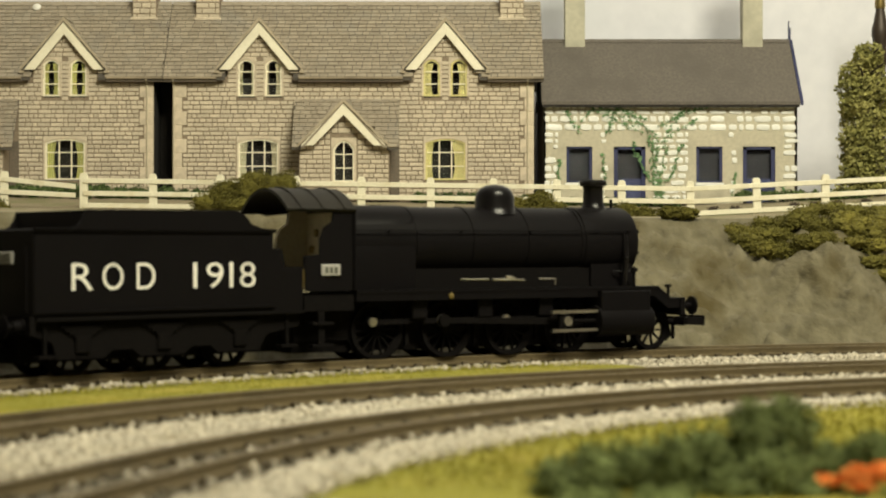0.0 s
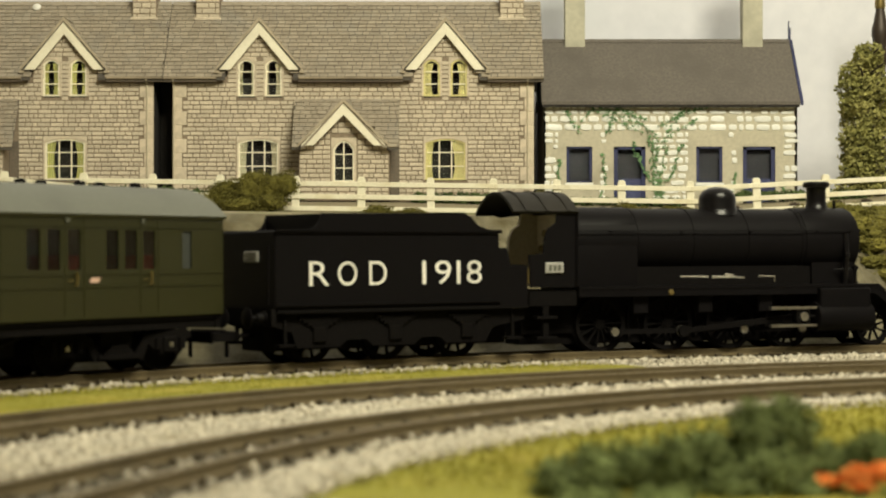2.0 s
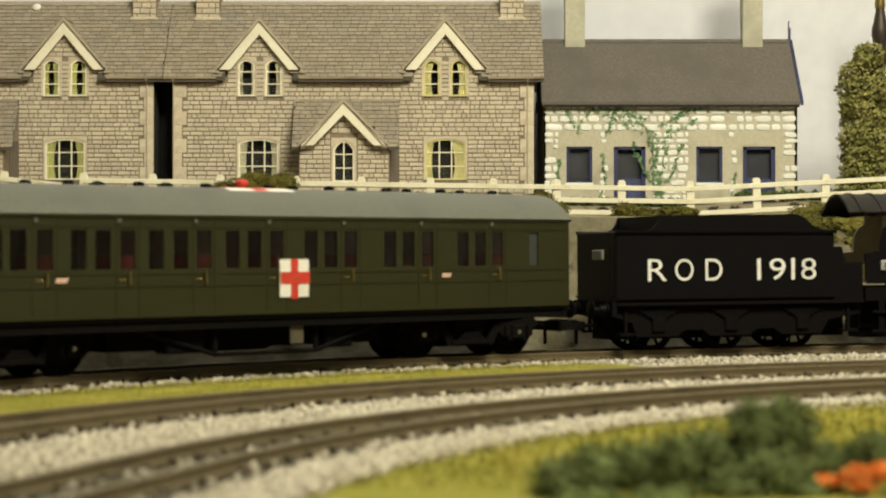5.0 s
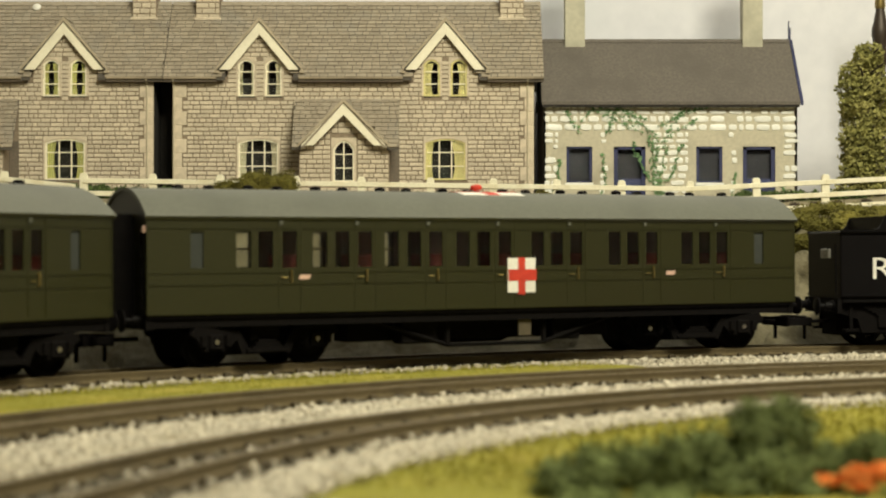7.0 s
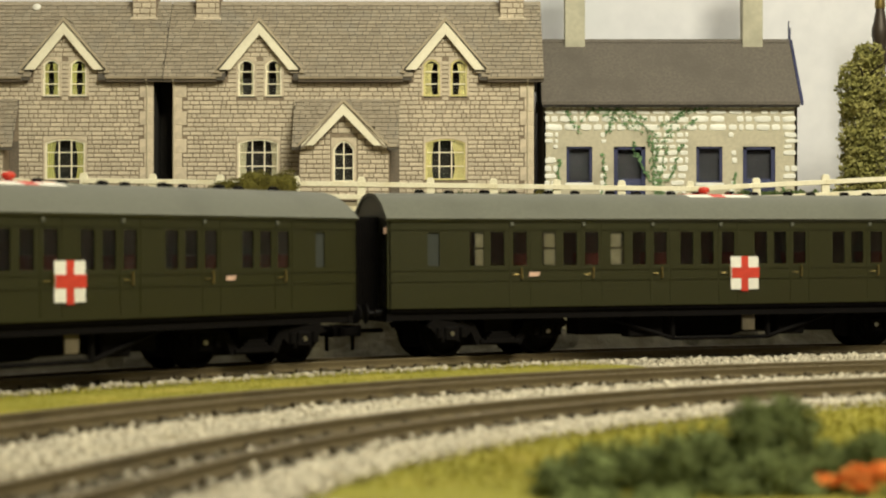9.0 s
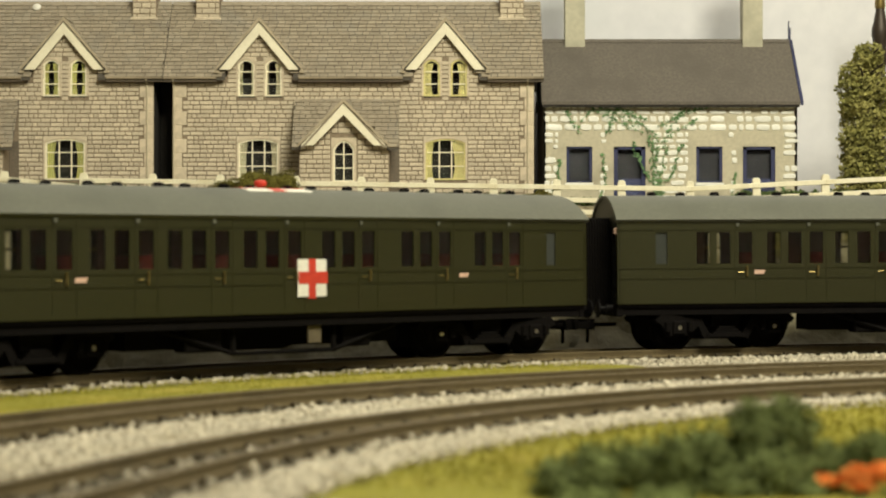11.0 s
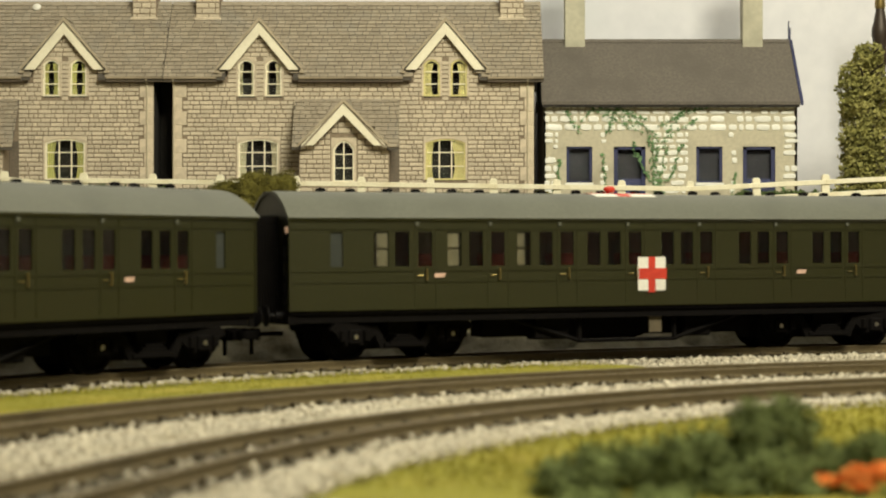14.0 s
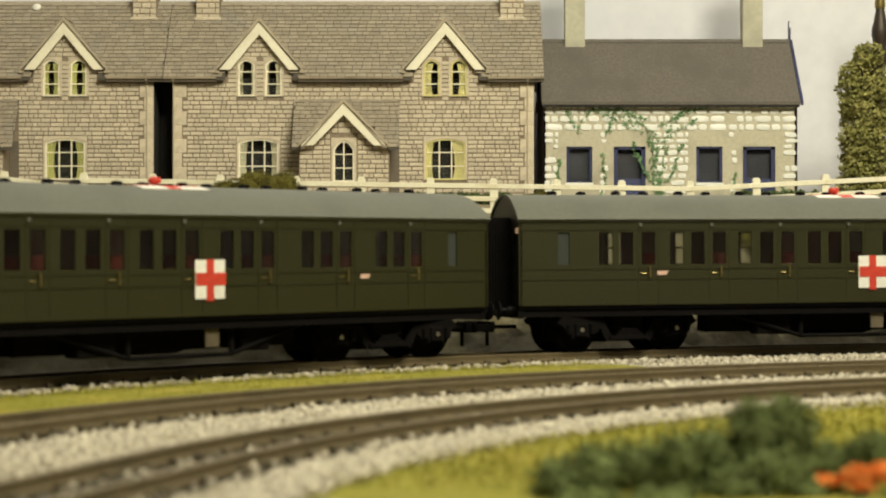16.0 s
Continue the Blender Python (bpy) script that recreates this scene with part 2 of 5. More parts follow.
def sleeper_mesh():
    bm = bmesh.new()
    box(bm, -1.7, 1.7, -15, 15, -4.3, -2.7, 0.25)
    for y in (-8.25, 8.25):
        for q in (-1.9, 1.9):
            box(bm, -0.9, 0.9, y + q - 0.7, y + q + 0.7, -2.75, -1.75)
    return finish("sleeper", bm, SLEEPER)


SLEEPER_MESH = sleeper_mesh()


def track(name, right, s0, s1, near0, near1, label):
    base = tagged(new(name), label, "railway track", "tracks", "structure")
    for q in (-8.25, 8.25):
        part("rail", rail_mesh(right + q, s0, s1), RAIL, base)
    gap = 8.5 * 447.0 / (447.0 - right)
    for i in range(int((near1 - near0) / gap)):
        x, y, a = along(near0 + i * gap, right)
        part("sleeper", SLEEPER_MESH, SLEEPER, base, m=P(x, y, 0, 0, 0, math.degrees(a) + random.uniform(-1, 1)))
    return base


track("track_outer", 0, -900, 860, -330, 330, "brown weathered model track with dark sleepers, outer line")
track("track_middle", MIDDLE, -900, 860, -420, 330, "brown weathered model track on pale ballast, middle line")
track("track_inner", INNER, -900, 860, -470, 330, "brown weathered model track on pale ballast, inner line")


def strip(name, r0, r1, s0, s1, z, material, label, crown=0.6, cols=9):
    ss = np.arange(s0, s1 + 1, 6.0)
    verts, faces = [], []
    for s in ss:
        for j in range(cols):
            f = j / (cols - 1)
            e0 = 1.5 * noise2(s, r0, 0.06, 4)
            x, y, _ = along(s, r0 + e0 + f * (r1 - r0))
            verts.append((x, y, z + crown * math.sin(f * math.pi) + 0.25 * noise2(x, y, 0.12)))
    for k in range(len(ss) - 1):
        faces += [(k * cols + i, k * cols + i + 1, (k + 1) * cols + i + 1, (k + 1) * cols + i) for i in range(cols - 1)]
    return tagged(new(name, raw(name, verts, faces, material, True)), label, "ground", kind="structure")


strip("ballast_bed_outer", -30, 26, -520, 520, -3.75, GRIME, "grey-brown ballast shoulder under the outer track")
strip("ballast_bed_inner", 68, 196, -520, 520, -3.75, BED, "pale ballast bed under two tracks", cols=21)


def chips(name, bands, count, label, lo=0.6, hi=1.35, material=CHIPS):
    """Loose stone chips: (right from, right to, s from, s to, weight, z) bands."""
    rng = np.random.default_rng(5)
    hull = np.array([(1, 0, 0), (-1, 0, 0), (0, 1, 0), (0, -1, 0), (0, 0, 1), (0, 0, -1)], float)
    tri = np.array([(0, 2, 4), (2, 1, 4), (1, 3, 4), (3, 0, 4), (2, 0, 5), (1, 2, 5), (3, 1, 5), (0, 3, 5)])
    vs, fs, base = [], [], 0
    total = sum(b[4] for b in bands)
    for r0, r1, s0, s1, w, z in bands:
        for _ in range(int(count * w / total)):
            s, r = rng.uniform(s0, s1), rng.uniform(r0, r1)
            x, y, _a = along(s, r)
            if y < 190:
                continue
            size = rng.uniform(lo, hi) * rng.uniform(0.7, 1.0, 3) * (1.3 if rng.random() < 0.06 else 1.0)
            q = np.array(Euler(rng.uniform(0, 6.28, 3)).to_matrix())
            p = (hull * rng.uniform(0.7, 1.15, (6, 1)) * size) @ q.T + (x, y, z + rng.uniform(-0.3, 0.6))
            vs.append(p), fs.append(tri + base)
            base += 6
    return tagged(new(name, raw(name, np.concatenate(vs), np.concatenate(fs), material)), label, "ballast", kind="stuff")


chips("ballast_outer", [(13, 23, -260, 30, 0.8, -3.2), (13, 26, 20, 330, 2.2, -3.3), (-20, -11, -260, 330, 0.6, -3.4), (26, 58, 22, 330, 3.0, -3.6)], 6200, "off-white stone ballast chips along the outer track")
chips("ballast_inner", [(111.5, 144, -430, 330, 9, -3.2), (175.5, 190, -430, -30, 4, -3.1), (175.5, 185, -30, 330, 1.8, -3.2), (66, 84, -60, 330, 1.2, -3.4)], 26000, "off-white stone ballast chips between and beside the inner tracks")

strip("ballast_grime_middle", MIDDLE - 14, MIDDLE + 14, -520, 520, -3.25, GRIME, "oily dark ballast between the rails of the middle track", 0.2)
strip("ballast_grime_inner", INNER - 14, INNER + 14, -520, 520, -3.25, GRIME, "oily dark ballast between the rails of the inner track", 0.2)
chips("ballast_stray", [(INNER - 7, INNER + 7, -430, 330, 1, -2.9), (MIDDLE - 7, MIDDLE + 7, -420, 330, 0.3, -2.9), (INNER + 9, INNER + 14, -430, 330, 0.5, -2.9), (MIDDLE + 9, MIDDLE + 14, -420, 330, 0.3, -2.9)], 1000, "stray pale stone chips on the oily ballast")
chips("ballast_oily", [(MIDDLE - 7, MIDDLE + 7, -420, 330, 1, -3.1), (INNER - 7, INNER + 7, -430, 330, 1.3, -3.1), (MIDDLE + 9.6, MIDDLE + 15, -420, 330, 0.4, -3.1), (INNER + 9.6, INNER + 15, -430, 330, 0.5, -3.1)], 5200, "dark oily stone chips between the inner rails", 0.5, 1.1, DARKCHIPS)

strip("grass_verge", 24, 80, -520, 40, -3.3, TURF, "strip of yellow-green scatter grass between the tracks", 1.4)
strip("grass_front", 187.5, 420, -330, 420, -3.6, TURF, "yellow-green scatter grass in front of the tracks", 1.0, 15)


def fibres(name, bands, count, label, tall):
    rng = np.random.default_rng(8)
    vs, fs = [], []
    total = sum(b[4] for b in bands)
    for r0, r1, s0, s1, w in bands:
        for _ in range(int(count * w / total)):
            x, y, _a = along(rng.uniform(s0, s1), rng.uniform(r0, r1))
            if y < 170:
                continue
            h, a, l = rng.uniform(0.5, 1) * tall, rng.uniform(0, 6.28), rng.uniform(-0.8, 0.8, 2)
            k = len(vs)
            z = -3.4 + 1.2 * math.sin(math.pi * min(1, max(0, 0.5)))
            vs += [(x - 0.16 * math.cos(a), y - 0.16 * math.sin(a), z - 0.8), (x + 0.16 * math.cos(a), y + 0.16 * math.sin(a), z - 0.8), (x + l[0], y + l[1], z + h)]
            fs.append((k, k + 1, k + 2))
    return tagged(new(name, raw(name, vs, fs, BLADE)), label, "grass", kind="stuff")


fibres("grass_tufts_verge", [(27, 78, -230, 36, 1)], 9000, "short yellow-green flock fibres on the verge", 1.2)
fibres("grass_tufts_front", [(188, 260, -320, 160, 1)], 14000, "short yellow-green flock fibres on the front lawn", 0.45)

# backdrop and the room around
SKYPAINT = surface("backdrop_paint", (0.725, 0.725, 0.79), (0.68, 0.682, 0.75), 0.8, bump=0.05, grain=120, patch=9, c=(0.64, 0.66, 0.71))
ROOMWALL = surface("room_wall", (0.80, 0.76, 0.68), (0.76, 0.72, 0.64), 0.9, bump=0.05, grain=80, patch=5)


def slab(name, x0, x1, y0, y1, z0, z1, material, label, category):
    bm = bmesh.new()
    box(bm, x0, x1, y0, y1, z0, z1)
    return tagged(part(name, bm, material), label, category, kind="structure")


slab("backdrop", -1500, 1700, 1054, 1064, -60, 900, SKYPAINT, "white painted backdrop board with faint grey clouds", "backdrop")
slab("wall_north", -1500, 1700, 1100, 1180, -900, 1250, ROOMWALL, "plain cream room wall", "wall")
slab("wall_south", -1500, 1700, -1080, -1000, -900, 1250, ROOMWALL, "plain cream room wall", "wall")
slab("wall_west", -1580, -1500, -1000, 1100, -900, 1250, ROOMWALL, "plain cream room wall", "wall")
slab("wall_east", 1700, 1780, -1000, 1100, -900, 1250, ROOMWALL, "plain cream room wall", "wall")
slab("ceiling", -1500, 1700, -1000, 1100, 1170, 1250, SKYPAINT, "plain white room ceiling", "ceiling")
slab("floor", -1500, 1700, -1000, 1100, -980, -900, ROOMWALL, "plain room floor", "floor")
# ---- the train ----
def spoked_wheel(r, spokes, face, weight=None):
    """A wheel round its own centre, its tyre flange away from the face (-1 or 1 along y)."""
    bm = bmesh.new()
    lathe(bm, [(r - 1.3, -0.9), (r, -0.9), (r + 0.05, 0.6), (r + 0.8, 0.65), (r + 0.8, 1.1), (r - 1.3, 1.1)] if face < 0 else [(r - 1.3, -1.1), (r + 0.8, -1.1), (r + 0.8, -0.65), (r + 0.05, -0.6), (r, 0.9), (r - 1.3, 0.9)], 32, (0, 0, 0), "y")
    for f in [f for f in bm.faces if len(f.verts) == 32]:
        bm.faces.remove(f)
    # hub, tapered spokes and rim in one casting
    def circle(rad, half, y):
        return [bm.verts.new((rad * math.cos(6.28319 * k / spokes + e), y, rad * math.sin(6.28319 * k / spokes + e))) for k in range(spokes) for e in (-half, half)]
    n, sheets = 2 * spokes, []
    for y in (-0.5, 0.5):
        sheets.append((circle(1.7, 2.2 / 1.7 / spokes, y), circle(r - 1.35, 0.36 / r, y), circle(r - 0.9, 0.36 / r, y)))
    for (hub, rim, out), turn in zip(sheets, (1, -1)):
        bm.faces.new(hub[::turn])
        for k in range(n):
            m = (k + 1) % n
            bm.faces.new((rim[k], rim[m], out[m], out[k])[::turn])
            if k % 2 == 0:
                bm.faces.new((hub[k], hub[m], rim[m], rim[k])[::turn])
    (h0, r0, o0), (h1, r1, o1) = sheets
    for k in range(n):
        m = (k + 1) % n
        if k % 2 == 0:
            bm.faces.new((h0[k], r0[k], r1[k], h1[k])), bm.faces.new((h0[m], h1[m], r1[m], r0[m]))
        else:
            bm.faces.new((h0[k], h0[m], h1[m], h1[k])), bm.faces.new((r0[k], r1[k], r1[m], r0[m]))
        bm.faces.new((o0[k], o1[k], o1[m], o0[m]))
    if weight is not None:
        pts = [((r - 1.0) * math.sin(weight + t), (r - 1.0) * math.cos(weight + t)) for t in np.linspace(-0.6, 0.6, 7)]
        prism(bm, pts, -0.55, 0.55)
    return finish("wheel", bm, SOOT)


def wheelset(r, spokes, crank=None):
    """Meshes of an axle with its crank pins and of its two wheels."""
    near, far = (spoked_wheel(r, spokes, f, None if crank is None else crank + math.pi + (0 if f < 0 else math.pi / 2)) for f in (-1, 1))
    bm = bmesh.new()
    rod(bm, (0, -8.9, 0), (0, 8.9, 0), 1.1, 10)
    if crank is not None:
        for y, c in ((-8.4, crank), (8.4, crank + math.pi / 2)):
            e = 1 if y > 0 else -1
            rod(bm, (4.2 * math.sin(c), y, 4.2 * math.cos(c)), (4.2 * math.sin(c), y + e * 4.0, 4.2 * math.cos(c)), 0.8, 10)
    return finish("wheelset", bm, SOOT), near, far


def fit_wheelset(name, meshes, vehicle, m):
    axle = part(name, meshes[0], SOOT, vehicle, m=m)
    for y, me in zip((-8.2, 8.2), meshes[1:]):
        part("wheel", me, SOOT, axle, "black spoked wheel", P(0, y, 0))
    return axle


def disc_wheelset(r):
    bm = bmesh.new()
    for y, e in ((-8.2, 1), (8.2, -1)):
        prof = [(0.9, -1.2), (1.8, -1.1), (2.2, -0.4), (r - 1.4, -0.2), (r - 1.0, -1.0), (r, -1.0), (r + 0.05, 0.5), (r + 0.8, 0.6), (r + 0.8, 1.0), (0.9, 1.0)]
        lathe(bm, [(a, b * e) for a, b in prof], 24, (0, y, 0), "y")
    rod(bm, (0, -8.5, 0), (0, 8.5, 0), 0.9, 8)
    return finish("wheelset", bm, SOOT)


def buffer_mesh(shank=6.0):
    bm = bmesh.new()
    lathe(bm, [(2.0, 0), (2.0, 0.7), (1.5, 0.9), (1.4, shank * 0.5), (0.8, shank * 0.5), (0.8, shank - 0.8), (3.0, shank - 0.5), (3.1, shank), (1.8, shank + 0.35), (0.3, shank + 0.45)], 20, axis="x")
    return finish("buffer", bm, BLACK)


def coupling_mesh():
    """A tension-lock coupling: an arm, a hooked loop and a hanging tail."""
    bm = bmesh.new()
    box(bm, -6, 4, -1.2, 1.2, -0.6, 0.6, 0.15)
    box(bm, 3, 4, -6.5, 6.5, -1.5, 1.5, 0.15)
    for y in (-6, 6):
        box(bm, 4, 12, y - 0.5, y + 0.5, -1.2, 1.2, 0.1)
    box(bm, 11, 12, -6.5, 6.5, -1.6, 1.8, 0.15)
    prism(bm, [(4, -0.6), (9, -0.2), (11, 1.2), (10, 1.6), (8, 0.5), (4, 0.4)], -0.4, 0.4)
    box(bm, 3.0, 4.0, -0.5, 0.5, -6.0, -0.5, 0.15)
    return finish("coupling", bm, SOOT)


def vehicle(name, label, category, group="vehicles of the train"):
    return tagged(new(name), label, category, group)


# passenger coach
HALF = 112.7
WINDOWS = [-98.6, -84.7, -78.0, -70.6, -61.1, -54.0, -46.7, -38.0, -30.5, -23.2, -14.0, -6.8, 0.6, 12.3, 19.3, 26.4, 40.8, 47.8, 55.0, 68.9, 75.9, 82.9, 98.0]
DOORS = [-70.6, -46.7, -23.2, 0.6, 26.4, 55.0, 82.9]


def coach_roof(bm, x0, x1, grow=0.0, lo=-1.0, hi=1.0):
    pts = []
    for i in range(17):
        a = lo + (hi - lo) * i / 16
        pts.append((18.7 * a, 42.1 + grow + 8.3 * (1 - abs(a) ** 2.3)))
    inner = [(y * 0.95, z - 0.9 - grow) for y, z in pts[::-1]]
    prism(bm, pts + inner, x0, x1, axis="x")


def coach():
    c = vehicle("coach", "olive green model ambulance coach with red cross panels", "railway coach")
    for side in (-1, 1):
        bm = bmesh.new()
        holes = [(x - (1.9 if abs(x) > 95 else 2.25), x + (1.9 if abs(x) > 95 else 2.25), 27.8, 38.0) for x in WINDOWS]
        y = 17.2 * side
        panel(bm, (-HALF, HALF), (15.0, 42.2), y - 0.4, y + 0.4, holes)
        body = part("side_panel", bm, GREEN, c)
        bm = bmesh.new()
        e = side * 17.6
        for z, d in ((26.6, 0.22), (23.3, 0.22), (39.0, 0.22), (41.6, 0.35)):
            box(bm, -HALF, HALF, min(e, e + side * d), max(e, e + side * d), z - 0.28, z + 0.28)
        for x in [d + q for d in DOORS for q in (-3.4, 3.4)]:
            box(bm, x - 0.12, x + 0.12, min(e, e + side * 0.16), max(e, e + side * 0.16), 16.0, 41.0)
        part("beading", bm, GREEN, body)
        for x in WINDOWS:
            w = 1.9 if abs(x) > 95 else 2.25
            bm = bmesh.new()
            box(bm, x - w, x + w, y - side * 0.2 - 0.1, y - side * 0.2 + 0.1, 27.8, 38.0)
            g = part("window_pane", bm, FROST if abs(x) > 95 else PANE, body, "frosted pane" if abs(x) > 95 else "")
            g.visible_shadow = False
        for x in DOORS:
            bm = bmesh.new()
            rod(bm, (x + 0.3, e + side * 0.7, 23.7), (x + 0.3, e + side * 0.7, 27.0), 0.3, 6)
            for z in (23.8, 26.9):
                rod(bm, (x + 0.3, e - side * 0.1, z), (x + 0.3, e + side * 0.7, z), 0.25, 6)
            part("grab_handle", bm, BRASS, body, "brass grab handle")
            bm = bmesh.new()
            rod(bm, (x - 2.6, e + side * 0.4, 25.0), (x - 0.8, e + side * 0.4, 25.0), 0.16, 6)
            part("door_handle", bm, BRASS, body)
            bm = bmesh.new()
            prism(bm, [(x - 3.2, 39.9), (x - 2.2, 39.9), (x - 2.2, 41.0), (x - 3.2, 41.0)], min(e, e + side * 0.5), max(e, e + side * 0.5))
            part("door_vent", bm, ROOF, body)
        for x in (-66.0, 62.2):
            bm = bmesh.new()
            prism(bm, [(x - 1.9, 24.4), (x + 1.3, 24.4), (x + 2.0, 25.7), (x - 1.6, 25.7)], min(e + side * 0.1, e + side * 0.3), max(e + side * 0.1, e + side * 0.3))
            part("small_plate", bm, PINK, body, "pale pink paper label")
        bm = bmesh.new()
        y0 = e + side * 0.25
        box(bm, 1.3, 11.2, min(y0, y0 + side * 0.15), max(y0, y0 + side * 0.15), 19.6, 30.1)
        cross = part("cross_panel", bm, WHITE, body, "white square panel")
        bm = bmesh.new()
        y1 = y0 + side * 0.15
        box(bm, 5.0, 7.5, min(y1, y1 + side * 0.12), max(y1, y1 + side * 0.12), 19.0, 30.2)
        for xa, xb in ((1.6, 5.0), (7.5, 11.5)):
            box(bm, xa, xb, min(y1, y1 + side * 0.12), max(y1, y1 + side * 0.12), 23.2, 26.6)
        part("red_cross", bm, RED, cross, "red cross")
    for end in (-1, 1):
        bm = bmesh.new()
        pts = [(-17.6, 15), (17.6, 15), (17.6, 42.2)] + [(17.6 * a, 42.1 + 7.8 * (1 - abs(a) ** 2.3)) for a in np.linspace(0.95, -0.95, 13)] + [(-17.6, 42.2)]
        x = end * HALF
        prism(bm, pts, x - 0.5, x + 0.5, axis="x")
        plate = part("end_panel", bm, GREEN, c)
        bm = bmesh.new()
        depth = 3.4 if end > 0 else 9.4
        # one folded bellows: hoops that swell and narrow along its depth
        hoops = []
        for k, q in enumerate(np.arange(0.5, depth + 0.01, 0.45)):
            g = 0.5 if k % 2 else 0.0
            hoops.append([bm.verts.new((x + end * q, y, z)) for y, z in ((-8 - g, 14), (8 + g, 14), (8 + g, 40 + g * 0.8), (6.5 + g * 0.6, 42.5 + g), (-6.5 - g * 0.6, 42.5 + g), (-8 - g, 40 + g * 0.8))])
        for a, b in zip(hoops, hoops[1:]):
            for k in range(6):
                bm.faces.new((a[k], a[(k + 1) % 6], b[(k + 1) % 6], b[k]))
        bm.faces.new(hoops[0]), bm.faces.new(hoops[-1])
        part("gangway", bm, SOOT, plate, "black concertina gangway")
        for y in (-12.0, 12.0):
            part("buffer", BUFFER, BLACK, c, m=P(x, y, 13.6, 0, 0, 0 if end > 0 else 180))
        bm = bmesh.new()
        rod(bm, (x + end * 0.9, -14.5, 17), (x + end * 0.9, -14.5, 39), 0.3, 6)
        for z in (20, 25, 30, 35):
            rod(bm, (x + end * 0.9, -16, z), (x + end * 0.9, -13, z), 0.25, 6)
        part("end_steps", bm, SOOT, plate)
        bm = bmesh.new()
        lathe(bm, [(0.9, 0), (0.9, 1.6), (0.6, 2.0), (0.2, 2.0)], 10, (x + end * 0.4, -16.0, 37.6))
        part("lamp_bracket", bm, PINK, plate, "small reddish lamp iron")
        part("coupling", COUPLING, SOOT, c, m=P(end * (HALF + 3), 0, 8.0, 0, 0, 0 if end > 0 else 180))
    bm = bmesh.new()
    coach_roof(bm, -HALF - 1.0, HALF + 1.0)
    roof = part("roof", bm, ROOF, c, "mid grey arched roof")
    vent_bm = bmesh.new()
    lathe(vent_bm, [(1.0, 0.0), (0.8, 0.9), (1.5, 1.0), (1.7, 1.7), (1.3, 2.2), (0.3, 2.4)], 12)
    vent = finish("roof_vent", vent_bm, SOOT)
    for i, x in enumerate(np.arange(-97, 100, 10.8)):
        part("roof_vent", vent, SOOT, roof, m=P(x, 4.5 if i % 2 else 1.0, 49.3))
    for lo, hi, mat, x0, x1, g in ((-0.42, 0.42, WHITE, -8, 14, 0.10), (-0.42, 0.42, RED, 0.5, 5, 0.16), (-0.13, 0.13, RED, -8, 14, 0.22)):
        bm = bmesh.new()
        coach_roof(bm, x0, x1, g, lo, hi)
        part("roof_cross" if mat is RED else "roof_panel", bm, mat, roof, "red cross painted on the roof" if mat is RED else "white square painted on the roof")
    bm = bmesh.new()
    lathe(bm, [(1.2, 0), (1.0, 0.9), (1.7, 1.0), (1.9, 2.0), (1.4, 2.6), (0.3, 2.8)], 12, (1.0, 0, 50.2))
    part("red_vent", bm, RED, roof, "red painted roof ventilator")
    # floor, partitions and seats
    bm = bmesh.new()
    box(bm, -HALF, HALF, -17, 17, 14.0, 15.6)
    part("floor_pan", bm, SOOT, c)
    for x in (-91.5, -65.6, -41.9, -18.2, 6.6, 33.5, 61.8, 90.0):
        bm = bmesh.new()
        box(bm, x - 0.4, x + 0.4, -16.6, 5.9, 15.6, 42.0)
        part("partition", bm, INSIDE, c)
        for q in (-1, 1):
            bm = bmesh.new()
            x0, x1 = sorted((x + q * 0.4, x + q * 2.2))
            box(bm, x0, x1, -16, 4, 17, 31.5, 0.3)
            x2, x3 = sorted((x + q * 2.2, x + q * 6.0))
            box(bm, x2, x3, -16, 4, 17, 22.0, 0.3)
            part("seat", bm, SEAT, c, "dark red compartment seat")
    bm = bmesh.new()
    panel(bm, (-108, 108), (15.6, 42.0), 6.0, 6.6, [(x - 2.8, x + 2.8, 26, 39) for x in (-74.8, -50.9, -27.6)])
    part("corridor_wall", bm, INSIDE, c)
    bm = bmesh.new()
    rod(bm, (-104, 15.8, 33.2), (104, 15.8, 33.2), 0.35, 6)
    part("window_rail", bm, BRASS, c)
    # underframe
    for y in (-15.5, 15.5):
        bm = bmesh.new()
        box(bm, -HALF, HALF, y - 0.7, y + 0.7, 11.4, 15.0)
        part("solebar", bm, SOOT, c)
    bm = bmesh.new()
    box(bm, -HALF, HALF, -2, 2, 12, 14.2)
    box(bm, -46, 46, -5, 5, 5.5, 12.2)
    for end in (-1, 1):
        x = end * (HALF - 0.5)
        box(bm, x - 1, x + 1, -16.5, 16.5, 11.0, 15.2)
    part("underframe", bm, SOOT, c)
    for y in (-13.0, 13.0):
        bm = bmesh.new()
        for a, b in (((-42, 11.8), (-17, 4.2)), ((-17, 4.2), (17, 4.2)), ((17, 4.2), (42, 11.8))):
            rod(bm, (a[0], y, a[1]), (b[0], y, b[1]), 0.7, 6)
        for x in (-17, 17):
            rod(bm, (x, y, 4.2), (x, y, 12.5), 0.9, 6)
        part("truss_rod", bm, SOOT, c)
    for x, w in ((-26, 6), (26, 5)):
        bm = bmesh.new()
        box(bm, x - w, x + w, -12.5, -6, 4.8, 11.8, 0.5)
        part("battery_box", bm, SOOT, c)
    bm = bmesh.new()
    lathe(bm, [(3.2, -8), (3.4, -7.4), (3.4, 7.4), (3.2, 8)], 16, (2, 2, 8.2), "x")
    part("vacuum_tank", bm, SOOT, c)
